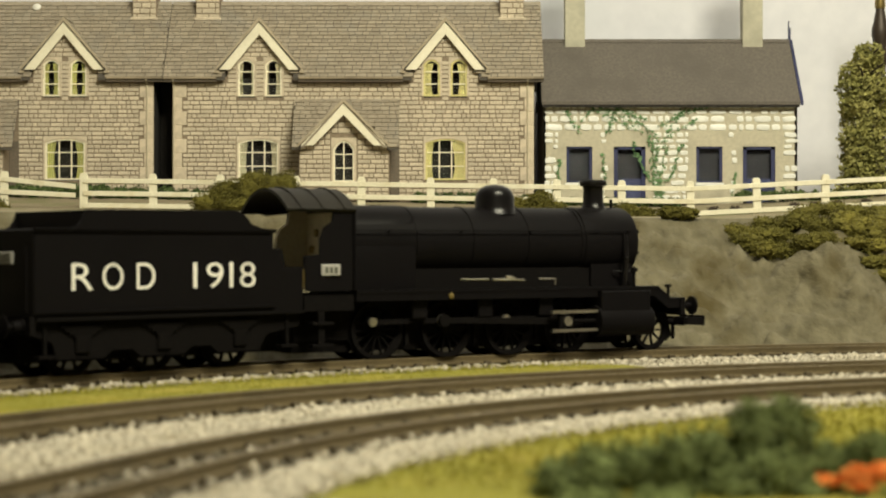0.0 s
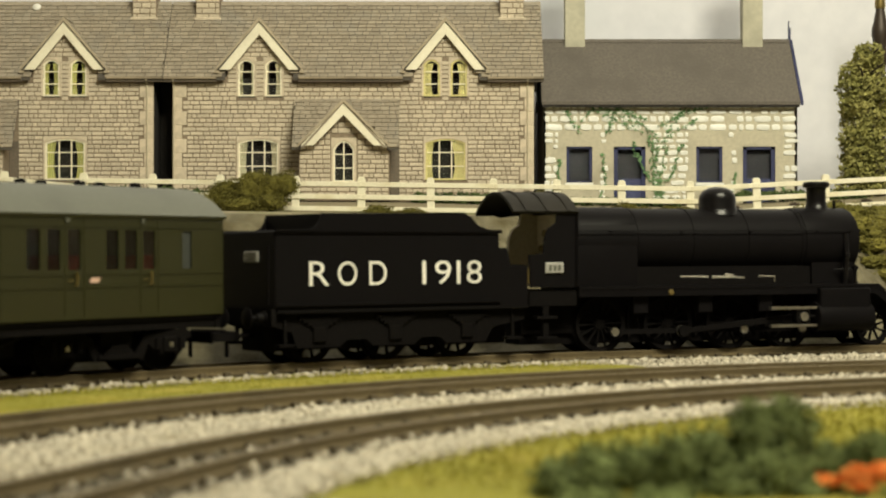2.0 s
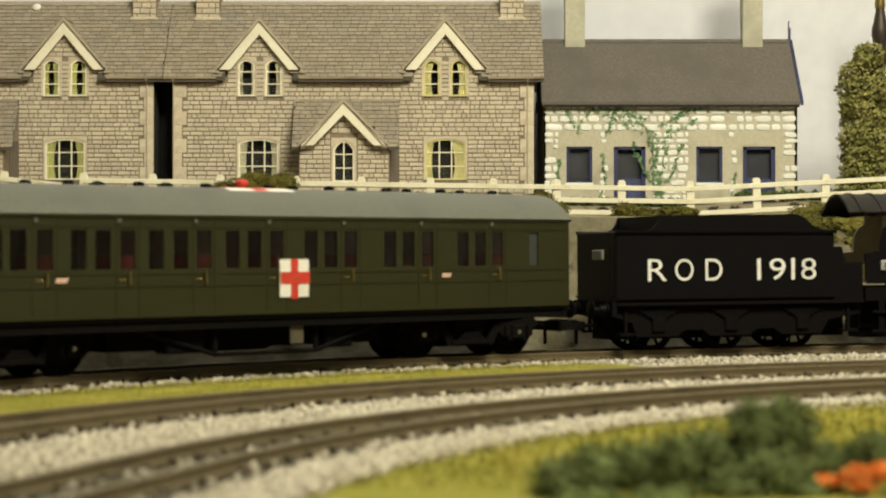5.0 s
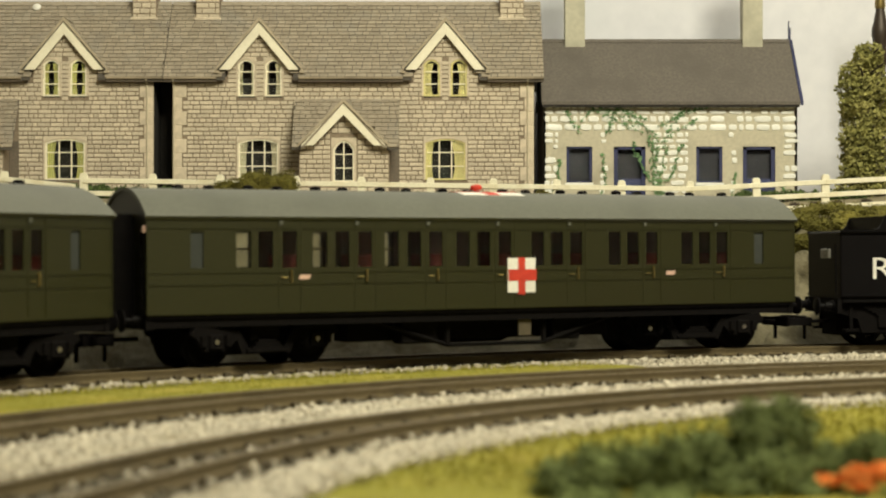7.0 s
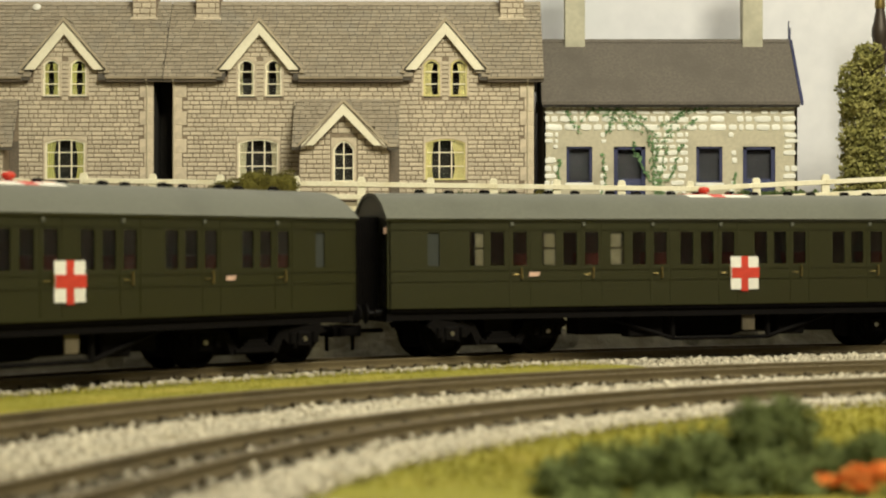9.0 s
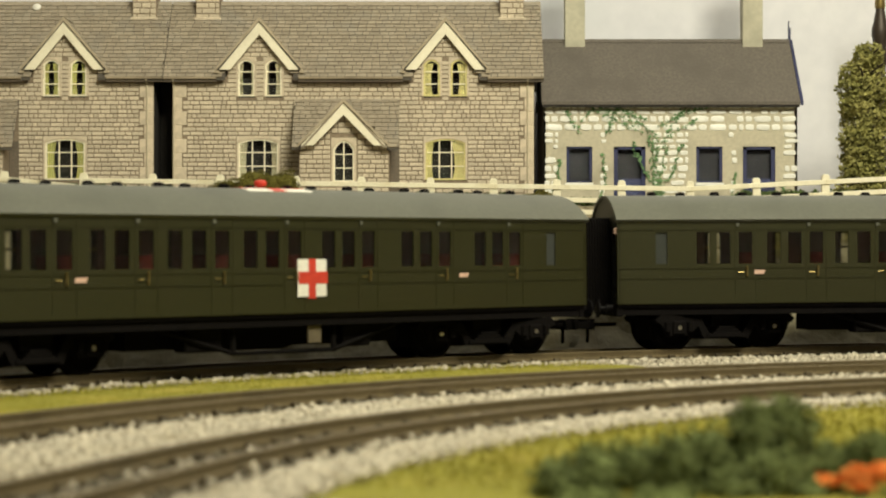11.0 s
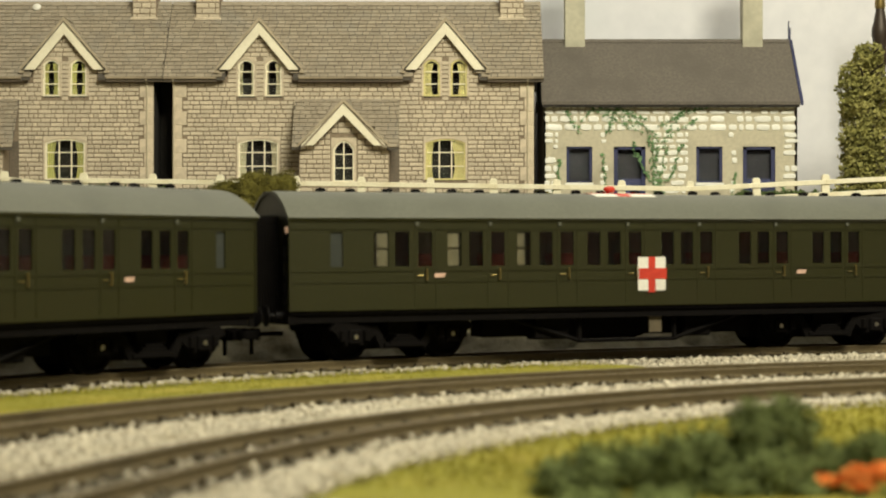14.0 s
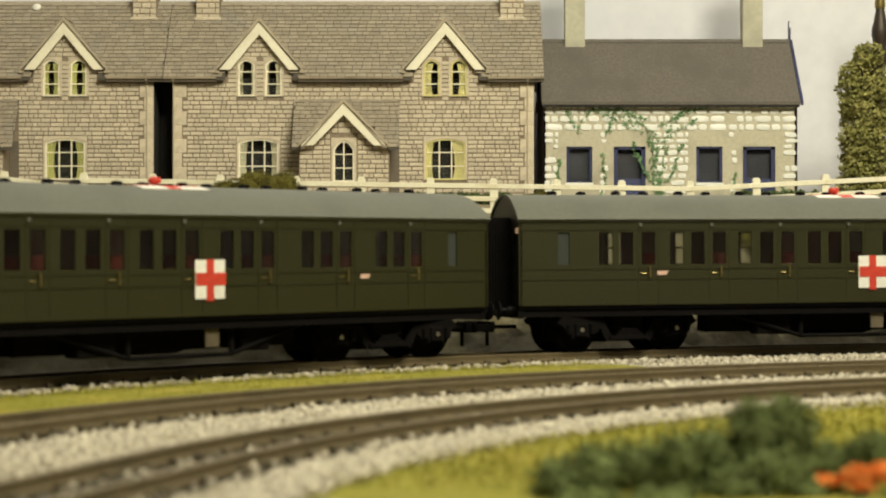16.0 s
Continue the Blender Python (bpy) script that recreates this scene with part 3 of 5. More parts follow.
    for x in (9.0,):
        bm = bmesh.new()
        box(bm, x - 2.2, x + 2.2, -15.2, -14.6, 6.5, 11.5)
        part("hanging_plate", bm, SLEEPER, c, "small dull hanging plate")
    # bogies turned into the curve
    for px, turn in ((-78.0, 9.6), (78.0, -9.6)):
        bm = bmesh.new()
        for y in (-12.5, 12.5):
            prism(bm, [(-25, 9.5), (-23, 11.5), (-9, 10.2), (-6, 5.2), (6, 5.2), (9, 10.2), (23, 11.5), (25, 9.5), (23, 8.2), (21, 4.6), (13, 4.6), (10, 7.6), (8, 3.4), (-8, 3.4), (-10, 7.6), (-13, 4.6), (-21, 4.6), (-23, 8.2)], y - 0.6, y + 0.6)
            for x in (-17, 17):
                box(bm, x - 2.2, x + 2.2, y - 1.5 if y < 0 else y - 0.6, y + 0.6 if y < 0 else y + 1.5, 5.0, 9.4, 0.4)
                for q in (-4, 4):
                    lathe(bm, [(1.1, 0), (1.1, 3.0)], 8, (x + q, y - 0.9 if y < 0 else y + 0.9, 6.0))
            box(bm, -7, 7, y - 1.4 if y < 0 else y, y if y < 0 else y + 1.4, 4.0, 5.0)
            for k in range(3):
                box(bm, -5 + k, 5 - k, y - 1.3 if y < 0 else y, y if y < 0 else y + 1.3, 5.0 + k * 0.9, 5.7 + k * 0.9)
        box(bm, -5, 5, -12.5, 12.5, 7.5, 11.8)
        box(bm, -24, 24, -5.5, 5.5, 3.0, 11.5)
        for x in (-23.5, 23.5):
            box(bm, x - 1, x + 1, -12.5, 12.5, 8.4, 10)
        bogie = part("bogie", bm, SOOT, c, m=P(px, 0, 0, 0, 0, turn))
        for x in (-17, 17):
            part("wheelset", COACH_WHEELS, SOOT, bogie, m=P(x, 0, 7.0))
        for x in (-17, 17):
            bm = bmesh.new()
            lathe(bm, [(0.7, 0), (0.7, 0.4)], 8, (x, -14.3, 7.2), "y")
            part("axlebox_cover", bm, STEEL, bogie, "small bright axlebox cover")
    return c


FROST = surface("frosted_pane", (0.042, 0.047, 0.043), (0.035, 0.039, 0.037), 0.35, bump=0.02)
PINK = surface("paper_label", (0.62, 0.42, 0.33), (0.52, 0.34, 0.27), 0.6, bump=0.03)
BUFFER, COUPLING, COACH_WHEELS = buffer_mesh(), coupling_mesh(), disc_wheelset(7.0)
coach_front = coach()
coach_middle = copy_thing(coach_front, P(-500, 0, 0))
coach_rear = copy_thing(coach_front, P(-900, 0, 0))


# tender
def letter(text, x, width, tall, z, y, parent):
    data = bpy.data.curves.new("letter", "FONT")
    data.body, data.size, data.extrude, data.offset = text, 1.0, 0.01, -0.004
    tmp = new("letter_outline", data)
    me = bpy.data.meshes.new_from_object(tmp.evaluated_get(bpy.context.evaluated_depsgraph_get()))
    bpy.data.objects.remove(tmp)
    co = np.empty(len(me.vertices) * 3)
    me.vertices.foreach_get("co", co)
    co = co.reshape(-1, 3)
    lo, hi = co.min(0), co.max(0)
    out = np.empty_like(co)
    out[:, 0] = (x + ((co[:, 0] - lo[0]) / (hi[0] - lo[0]) - 0.5) * width) * MM
    out[:, 2] = (z + (co[:, 1] - lo[1]) / (hi[1] - lo[1]) * tall) * MM
    out[:, 1] = (y - 0.12 * (co[:, 2] - lo[2]) / (hi[2] - lo[2])) * MM
    me.vertices.foreach_set("co", out.ravel())
    me.materials.clear(), me.materials.append(WHITE)
    ob = new("letter", me)
    ob.parent = parent
    return ob


def tender():
    c = vehicle("tender", "black model locomotive tender lettered ROD 1918 in white", "locomotive tender")
    bm = bmesh.new()
    box(bm, -37.5, 41.5, -16, 16, 15.5, 38.4, 0.5)
    tank = part("tank", bm, BLACK, c)
    bm = bmesh.new()
    for y in (-16, 16):
        e = 0.6 if y > 0 else -0.6
        prism(bm, [(-37.5, 38.5), (-26.5, 38.6), (-24.6, 39.3), (-23.2, 41.0), (-22.4, 43.4), (27.5, 43.9), (30.5, 42.5), (33, 40), (36.5, 38.9), (42, 38.4), (42, 37.6), (-37.5, 37.6)], min(y, y + e), max(y, y + e))
    box(bm, -22.4, -21.4, -16, 16, 38, 43.3)
    box(bm, 25, 26, -16, 16, 38, 43.6)
    part("coping", bm, BLACK, tank, "raised flared coping")
    bm = bmesh.new()
    for y in (-16.7, 16.7):
        for z in (38.4, 17.0):
            box(bm, -37.5, 41.5, y - 0.15, y + 0.15, z - 0.3, z + 0.3)
    part("beading", bm, BLACK, tank)
    rng = np.random.default_rng(3)
    bm = bmesh.new()
    for _ in range(260):
        x, y = rng.uniform(-20, 24), rng.uniform(-14.5, 14.5)
        m = Matrix.Translation((x, y, 40.5 + 1.2 * math.cos(x * 0.05) * (1 - abs(y) / 16) + rng.uniform(-0.6, 0.6))) @ Euler(rng.uniform(0, 6, 3)).to_matrix().to_4x4() @ Matrix.Diagonal((*rng.uniform(0.9, 2.2, 3), 1))
        bmesh.ops.create_icosphere(bm, subdivisions=1, radius=0.8, matrix=m)
    box(bm, -21.4, 25, -15.8, 15.8, 38.0, 39.8)
    tagged(part("coal_load", bm, COAL, tank, "dark coal load"), kind="stuff")
    for y in (-16, 16):
        e = 0.6 if y > 0 else -0.6
        bm = bmesh.new()
        prism(bm, [(41, 15.5), (52, 15.5), (52, 27.8), (45.5, 28.0), (44.2, 33.2), (41, 33.2)], min(y, y - e), max(y, y - e))
        part("front_wing", bm, BLACK, tank)
    for t, x, w in (("R", -23.0, 6.7), ("O", -13.5, 6.5), ("D", -3.0, 6.0), ("I", 13.3, 1.3), ("9", 20.1, 5.8), ("I", 25.8, 1.3), ("8", 31.6, 5.6)):
        letter(t, x, w, 7.0, 22.4, -16.72 + 0.55, tank)
    bm = bmesh.new()
    box(bm, -38.2, -37.3, -6.8, 1.3, 29.3, 32.5, 0.2)
    pl = part("works_plate", bm, PLATE, tank, "pale rectangular works plate")
    bm = bmesh.new()
    for z in (30.1, 30.9, 31.7):
        box(bm, -38.3, -38.15, -5.8, 0.3, z - 0.18, z + 0.18)
    part("plate_lettering", bm, ROOF, pl)
    bm = bmesh.new()
    for y in (-13.8, 13.8):
        prism(bm, [(-37, 15.5), (-37, 11), (-31, 9), (-29.5, 4.5), (-15, 4.5), (-12.5, 6.5), (-6, 6.5), (-3.5, 4.5), (11, 4.5), (13.5, 6.5), (20, 6.5), (22.5, 4.5), (37, 4.5), (40, 9), (52, 11), (52, 15.5)], y - 0.5, y + 0.5)
        for x in (-22, 4, 30):
            box(bm, x - 2.2, x + 2.2, y - 1.4 if y < 0 else y, y if y < 0 else y + 1.4, 6.0, 10.5, 0.3)
            for k in range(4):
                box(bm, x - 7 + k * 1.4, x + 7 - k * 1.4, y - 1.3 if y < 0 else y, y if y < 0 else y + 1.3, 12.6 - k * 0.8, 13.3 - k * 0.8)
    box(bm, -38.6, -37, -16, 16, 11.0, 16.0)
    box(bm, -37, 52, -16.6, 16.6, 14.6, 15.6)
    box(bm, -36, 50, -6.5, 6.5, 3.5, 14.6)
    for y in (-14.5, 14.5):
        box(bm, 44, 50, y - 1.5, y + 1.5, 5, 5.8)
        box(bm, 46.5, 47.5, y - 0.5, y + 0.5, 5, 15)
        box(bm, -36, -31, y - 1.5, y + 1.5, 5, 5.8)
        box(bm, -34, -33, y - 0.5, y + 0.5, 5, 15)
    part("frame", bm, SOOT, c)
    for x in (-22, 4, 30):
        fit_wheelset("wheelset", TENDER_WHEELS, c, P(x, 0, 8.0))
    for y in (-12, 12):
        part("buffer", BUFFER, BLACK, c, m=P(-38.5, y, 13.4, 0, 0, 180))
    part("coupling", COUPLING, SOOT, c, m=P(-41, 0, 8.0, 0, 0, 180))
    bm = bmesh.new()
    rod(bm, (-38.4, -14, 17), (-38.4, -14, 34), 0.35, 6)
    part("handrail", bm, BLACK, c)
    bm = bmesh.new()
    rod(bm, (52.6, -15.4, 27), (52.6, -15.4, 22), 0.4, 6)
    rod(bm, (52.6, -15.4, 22), (52.6, -13.4, 22), 0.4, 6)
    part("handrail", bm, BRASS, c, "short brass handrail")
    bm = bmesh.new()
    box(bm, 51, 60, -3, 3, 10, 11.5)
    part("drawbar", bm, SOOT, c)
    return c


# locomotive
AXLES = (-33.2, -9.3, 13.2, 34.7)
DRIVER, CRANK, CRANK0 = 8.7, 4.2, radians(-52)
TENDER_WHEELS, DRIVE_WHEELS, PONY_WHEELS = wheelset(8.0, 10), wheelset(8.7, 14, 0.0), wheelset(6.3, 9)


def engine():
    c = vehicle("steam_locomotive", "black model freight steam locomotive with eight driving wheels", "steam locomotive")
    bm = bmesh.new()
    lathe(bm, [(10.6, -44), (11.0, -44), (11.0, 42)], 40, (0, 0, 35.0), "x")
    boiler = part("boiler", bm, BLACK, c, "long black cylindrical boiler")
    bm = bmesh.new()
    for x in (-20, 0, 20, 40):
        lathe(bm, [(11.25, x - 0.5), (11.25, x + 0.5)], 40, (0, 0, 35.0), "x")
    part("boiler_band", bm, BLACK, boiler)
    bm = bmesh.new()
    lathe(bm, [(11.3, 41), (11.4, 42), (11.4, 60.4), (11.0, 61.3), (10.4, 61.5), (8.6, 61.7), (8.4, 62.2), (6.0, 63.2), (1.4, 63.8), (1.2, 65.0), (0.4, 65.2)], 40, (0, 0, 35.0), "x")
    box(bm, 44, 60, -9.0, 9.0, 20, 28)
    smoke = part("smokebox", bm, BLACK, boiler)
    bm = bmesh.new()
    rod(bm, (65.0, 0, 35), (65.6, 3.2, 37), 0.35, 6)
    rod(bm, (65.0, 0, 35), (65.6, 0.5, 31), 0.35, 6)
    for z in (31.5, 38.5):
        box(bm, 62.0, 62.9, -9, 2, z - 0.5, z + 0.5)
    part("door_dart", bm, BLACK, smoke)
    bm = bmesh.new()
    prism(bm, [(-10.6, 20), (-11.2, 30), (-10.6, 38), (-8.4, 43), (-4, 45.8), (0, 46.4), (4, 45.8), (8.4, 43), (10.6, 38), (11.2, 30), (10.6, 20)], -44, -21, 0.3, axis="x")
    part("firebox", bm, BLACK, boiler)
    bm = bmesh.new()
    lathe(bm, [(7.4, -1.8), (6.7, -0.6), (6.3, 0.6), (6.2, 3.4), (5.9, 4.9), (4.8, 6.4), (2.8, 7.4), (0.5, 7.7)], 32, (13.6, 0, 45.6))
    part("dome", bm, GLOSS, boiler, "rounded black steam dome")
    bm = bmesh.new()
    lathe(bm, [(6.2, -1.9), (4.6, -0.5), (3.7, 0.8), (3.35, 2.2), (3.2, 6.4), (3.5, 7.2), (4.4, 7.4), (4.5, 8.6), (4.1, 9.2), (3.0, 9.3), (2.8, 7.0)], 28, (51.2, 0, 46.0))
    part("chimney", bm, GLOSS, boiler, "short black chimney with a rim")
    bm = bmesh.new()
    lathe(bm, [(0.5, 0), (0.5, 3)], 8, (57.5, -1, 46))
    part("smokebox_valve", bm, BLACK, smoke)
    for side in (-1, 1):
        bm = bmesh.new()
        rod(bm, (55.5, side * 10.6, 21), (55.5, side * 12.2, 30), 0.9, 10)
        rod(bm, (55.5, side * 12.2, 30), (55.5, side * 11.3, 37.5), 0.9, 10)
        part("steam_pipe", bm, GLOSS, smoke)
    for side in (-1, 1):
        bm = bmesh.new()
        rod(bm, (-42, side * 11.9, 38.6), (58, side * 11.9, 38.6), 0.2, 6)
        for x in (-30, -5, 20, 45, 57):
            rod(bm, (x, side * 10.4, 38.5), (x, side * 12, 38.6), 0.3, 6)
        part("handrail", bm, BLACK, boiler)
    # running plate and splashers
    bm = bmesh.new()
    box(bm, -43.5, 46, -16, 16, 19.8, 20.8)
    prism(bm, [(46, 19.8), (65, 19.8), (70, 15.8), (75, 15.8), (75, 16.8), (70.6, 16.8), (65.4, 20.8), (46, 20.8)], -16, 16)
    for y in (-15.4, 15.4):
        prism(bm, [(-43.5, 17.6), (46, 17.6), (64, 17.6), (69.6, 13.6), (75, 13.6), (75, 15.8), (70, 15.8), (65, 19.8), (-43.5, 19.8)], y - 0.4, y + 0.4)
    part("running_plate", bm, BLACK, c)
    bm = bmesh.new()
    for y in (-11, 11):
        box(bm, -60, 62, y * 0.62 - 0.6, y * 0.62 + 0.6, 6, 19.8)
    box(bm, -60, 60, -6, 6, 2.5, 19)
    box(bm, -44, 62, -8, 8, 20.6, 27)
    part("frame", bm, SOOT, c)
    bm = bmesh.new()
    box(bm, 74.0, 76.0, -16.5, 16.5, 11.2, 17.0, 0.2)
    beam = part("buffer_beam", bm, BLACK, c)
    for y in (-11.5, 11.5):
        part("buffer", LONG_BUFFER, BLACK, beam, m=P(76.0, y, 14.2))
    bm = bmesh.new()
    for x, y in ((73, -11), (73, 11), (58, -13)):
        rod(bm, (x, y, 16.5 if x > 60 else 20.5), (x, y, 21 if x > 60 else 26), 0.55, 6)
        box(bm, x - 0.8, x + 0.8, y - 0.8, y + 0.8, 20.2 if x > 60 else 25.4, 21.2 if x > 60 else 26.6)
    rod(bm, (58, -13, 25.6), (52, -10, 25.6), 0.3, 6)
    part("lamp_iron", bm, BLACK, beam)
    part("coupling", COUPLING, SOOT, c, m=P(79.5, 0, 8.8))
    bm = bmesh.new()
    for y in (-8.2, 8.2):
        prism(bm, [(70, 12), (74, 12), (76, 4.5), (74, 2.6), (72.5, 3.4), (73.5, 5)], y - 0.5, y + 0.5)
    part("guard_iron", bm, SOOT, c)
    # cylinders, slide bars, valve gear
    for side in (-1, 1):
        y = side * 16.0
        bm = bmesh.new()
        lathe(bm, [(3.4, 41.0), (4.9, 41.3), (4.9, 61.5), (4.4, 62.3), (2, 62.6)], 24, (0, y * 0.9, 10.0), "x")
        prism(bm, [(42, 10), (61, 10), (61, 19.5), (42, 19.5)], min(y * 0.5, y * 1.13), max(y * 0.5, y * 1.13), 0.4)
        part("cylinder", bm, BLACK, c)
        bm = bmesh.new()
        for z in (13.1, 7.3):
            prism(bm, [(24.0, z - 0.5), (42, z - 0.35), (42, z + 0.45), (24.0, z + 0.5)], y * 1.03 - 0.7, y * 1.03 + 0.7)
        part("slide_bar", bm, STEEL, c, "bright steel slide bars")
        bm = bmesh.new()
        for xa, xb, za, zb, rad in ((-7.4, 2.4, 23.7, 23.6, 0.28), (4.0, 12.7, 23.5, 23.4, 0.4), (8.6, 11.6, 24.3, 24.0, 0.45), (12.4, 15.6, 23.3, 23.1, 0.3), (20.8, 26.8, 23.6, 23.5, 0.28), (26.8, 26.8, 23.6, 21.6, 0.28)):
            rod(bm, (xa, side * 14.5, za), (xb, side * 14.5, zb), rad, 6)
        part("reversing_rod", bm, STEEL, c, "bright steel reversing rod")
        bm = bmesh.new()
        lathe(bm, [(2.0, 0), (2.2, 0.5), (0.6, 0.8)], 16, (-4.5, side * 15.9, 18.6), "y") if side > 0 else lathe(bm, [(0.5, -0.5), (0.9, -0.4), (1.0, 0)], 12, (-11.5, -15.8, 18.8), "y")
        part("oval_plate", bm, BRASS, c, "small dull brass oval plate")
        for x in (-21, 2, 24):
            bm = bmesh.new()
            box(bm, x - 2.6, x + 2.6, side * 13.2 - 0.5, side * 13.2 + 0.5, 12, 19.8, 0.3)
            part("sand_box", bm, BLACK, c)
        # brake hangers
        for x in AXLES:
            bm = bmesh.new()
            prism(bm, [(x + 9.6, 14), (x + 10.8, 14), (x + 10.6, 4), (x + 9.4, 4)], side * 8.6 - 0.6, side * 8.6 + 0.6)
            part("brake_hanger", bm, SOOT, c)
    # cab
    for y in (-16, 16):
        e = 0.7 if y < 0 else -0.7
        bm = bmesh.new()
        prism(bm, [(-60, 20.8), (-43.6, 20.8), (-43.6, 44.5), (-50, 45.2), (-51, 44.2), (-51.4, 41), (-54, 39.2), (-55.4, 36), (-55.6, 31.5), (-60.0, 31.0)], min(y, y + e), max(y, y + e))
        part("cab_side", bm, BLACK, c)
    bm = bmesh.new()
    prism(bm, [(-16, 20.8), (16, 20.8), (16, 44.5), (8, 48.6), (0, 50), (-8, 48.6), (-16, 44.5)], -45, -44, axis="x")
    part("cab_front", bm, BLACK, c)
    bm = bmesh.new()
    lathe(bm, [(10.4, -46.2), (10.4, -45.1)], 28, (0, 0, 33), "x")
    part("backhead", bm, CABIN, c, "cream and brass boiler backhead in the cab")
    bm = bmesh.new()
    for y, z in ((-5, 38), (5, 38), (0, 35), (-8, 33), (8, 33)):
        lathe(bm, [(1.2, -47), (1.2, -46.2)], 10, (0, y, z), "x")
    part("gauge", bm, BRASS, c, "small brass cab fittings")
    bm = bmesh.new()
    prism(bm, [(-60, 20.8), (-45.2, 20.8), (-45.2, 44.5), (-50, 45.0), (-51, 44.2), (-51.4, 41), (-54, 39.2), (-55.4, 36), (-55.6, 31.5), (-60.0, 31.0)], 14.2, 15.2)
    box(bm, -45.3, -45.05, -15.2, 15.2, 20.8, 44)
    part("cab_lining", bm, CABIN, c, "dull cream cab lining")
    bm = bmesh.new()
    pts = [(17.2 * a, 44.6 + 6.6 * (1 - abs(a) ** 2.0)) for a in np.linspace(-1, 1, 17)]
    prism(bm, pts + [(y * 0.96, z - 0.8) for y, z in pts[::-1]], -66.0, -44.0, axis="x")
    roof = part("cab_roof", bm, CABTOP, c, "arched dark brown-grey cab roof")
    for x in (-61.5, -54.5, -47.5):
        bm = bmesh.new()
        up = [(17.3 * a, 44.9 + 6.7 * (1 - abs(a) ** 2.0)) for a in np.linspace(-1, 1, 17)]
        prism(bm, up + [(y * 0.97, z - 0.6) for y, z in up[::-1]], x - 0.4, x + 0.4, axis="x")
        part("roof_rib", bm, CABTOP, roof)
    bm = bmesh.new()
    rod(bm, (-60.3, -15.6, 22), (-60.3, -15.6, 31), 0.35, 6)
    rod(bm, (-60.3, 15.6, 22), (-60.3, 15.6, 31), 0.35, 6)
    part("cab_handrail", bm, BLACK, c)
    for y in (-15.4, 15.4):
        bm = bmesh.new()
        prism(bm, [(-50, 45.6), (-51, 44.0), (-58, 43.2), (-62, 44.3), (-65.8, 44.7), (-65.8, 45.6)], y - 0.3, y + 0.3)
        part("roof_edge", bm, BLACK, c)
    bm = bmesh.new()
    box(bm, -55.2, -49.0, -16.7, -16.0, 25.2, 28.6, 0.25)
    pl = part("number_plate", bm, PLATE, c, "pale cast number plate")
    bm = bmesh.new()
    for x in (-53.6, -52.1, -50.6):
        box(bm, x - 0.5, x + 0.5, -16.85, -16.65, 26.0, 27.8)
    part("plate_lettering", bm, ROOF, pl)
    bm = bmesh.new()
    for y in (-14.5, 14.5):
        box(bm, -58, -51, y - 1.6, y + 1.6, 4.6, 5.4)
        box(bm, -58, -51, y - 1.6, y + 1.6, 11, 11.8)
        box(bm, -55.5, -53.5, y - 0.4, y + 0.4, 4.6, 20)
    box(bm, -60, -44, -15, 15, 15, 19.8)
    part("cab_step", bm, SOOT, c)
    for x in AXLES:
        fit_wheelset("wheelset", DRIVE_WHEELS, c, P(x, 0, DRIVER, 0, math.degrees(CRANK0)))
    fit_wheelset("pony_wheelset", PONY_WHEELS, c, P(68.0, 0, 6.3, 0, 0, -4))
    bm = bmesh.new()
    box(bm, 50, 66, -3, 3, 7, 8.5)
    part("pony_truck", bm, SOOT, c)
    for side in (-1, 1):
        y = side * 11.4
        bm = bmesh.new()
        box(bm, AXLES[0], AXLES[3], y - 0.4, y + 0.4, -0.8, 0.8)
        for x in AXLES:
            rod(bm, (x, y - 0.6, 0), (x, y + 0.6, 0), 1.6, 12)
        crank = part("coupling_rod", bm, SOOT, c)
        for x in AXLES:
            bm = bmesh.new()
            rod(bm, (x, y + side * 0.6, 0), (x, y + side * 1.5, 0), 1.9 if x == AXLES[1] else 1.35, 12)
            part("crank_nut", bm, STEEL, crank, "bright steel crank nut")
        crank["side"] = side
        bm = bmesh.new()
        prism(bm, [(0, -0.8), (42.5, -1.1), (42.5, 1.1), (0, 0.8)], side * 13.4 - 0.4, side * 13.4 + 0.4)
        for x, r in ((0, 1.9), (42.5, 1.6)):
            rod(bm, (x, side * 13.4 - 0.7, 0), (x, side * 13.4 + 0.7, 0), r, 12)
        con = part("connecting_rod", bm, SOOT, c)
        con["side"] = side
        bm = bmesh.new()
        box(bm, -2.6, 2.6, side * 15.6 - 1.0, side * 15.6 + 1.0, -2.2, 2.2, 0.3)
        rod(bm, (2.4, side * 15.6, 0), (14, side * 15.6, 0), 0.6, 8)
        head = part("crosshead", bm, SOOT, c)
        head["side"] = side
        bm = bmesh.new()
        rod(bm, (0, side * 16.5, 0), (0, side * 17.3, 0), 1.5, 12)
        part("crosshead_pin", bm, STEEL, head, "bright steel crosshead pin")
    return c


LONG_BUFFER = buffer_mesh(6.4)
tender_1918 = tender()
locomotive = engine()
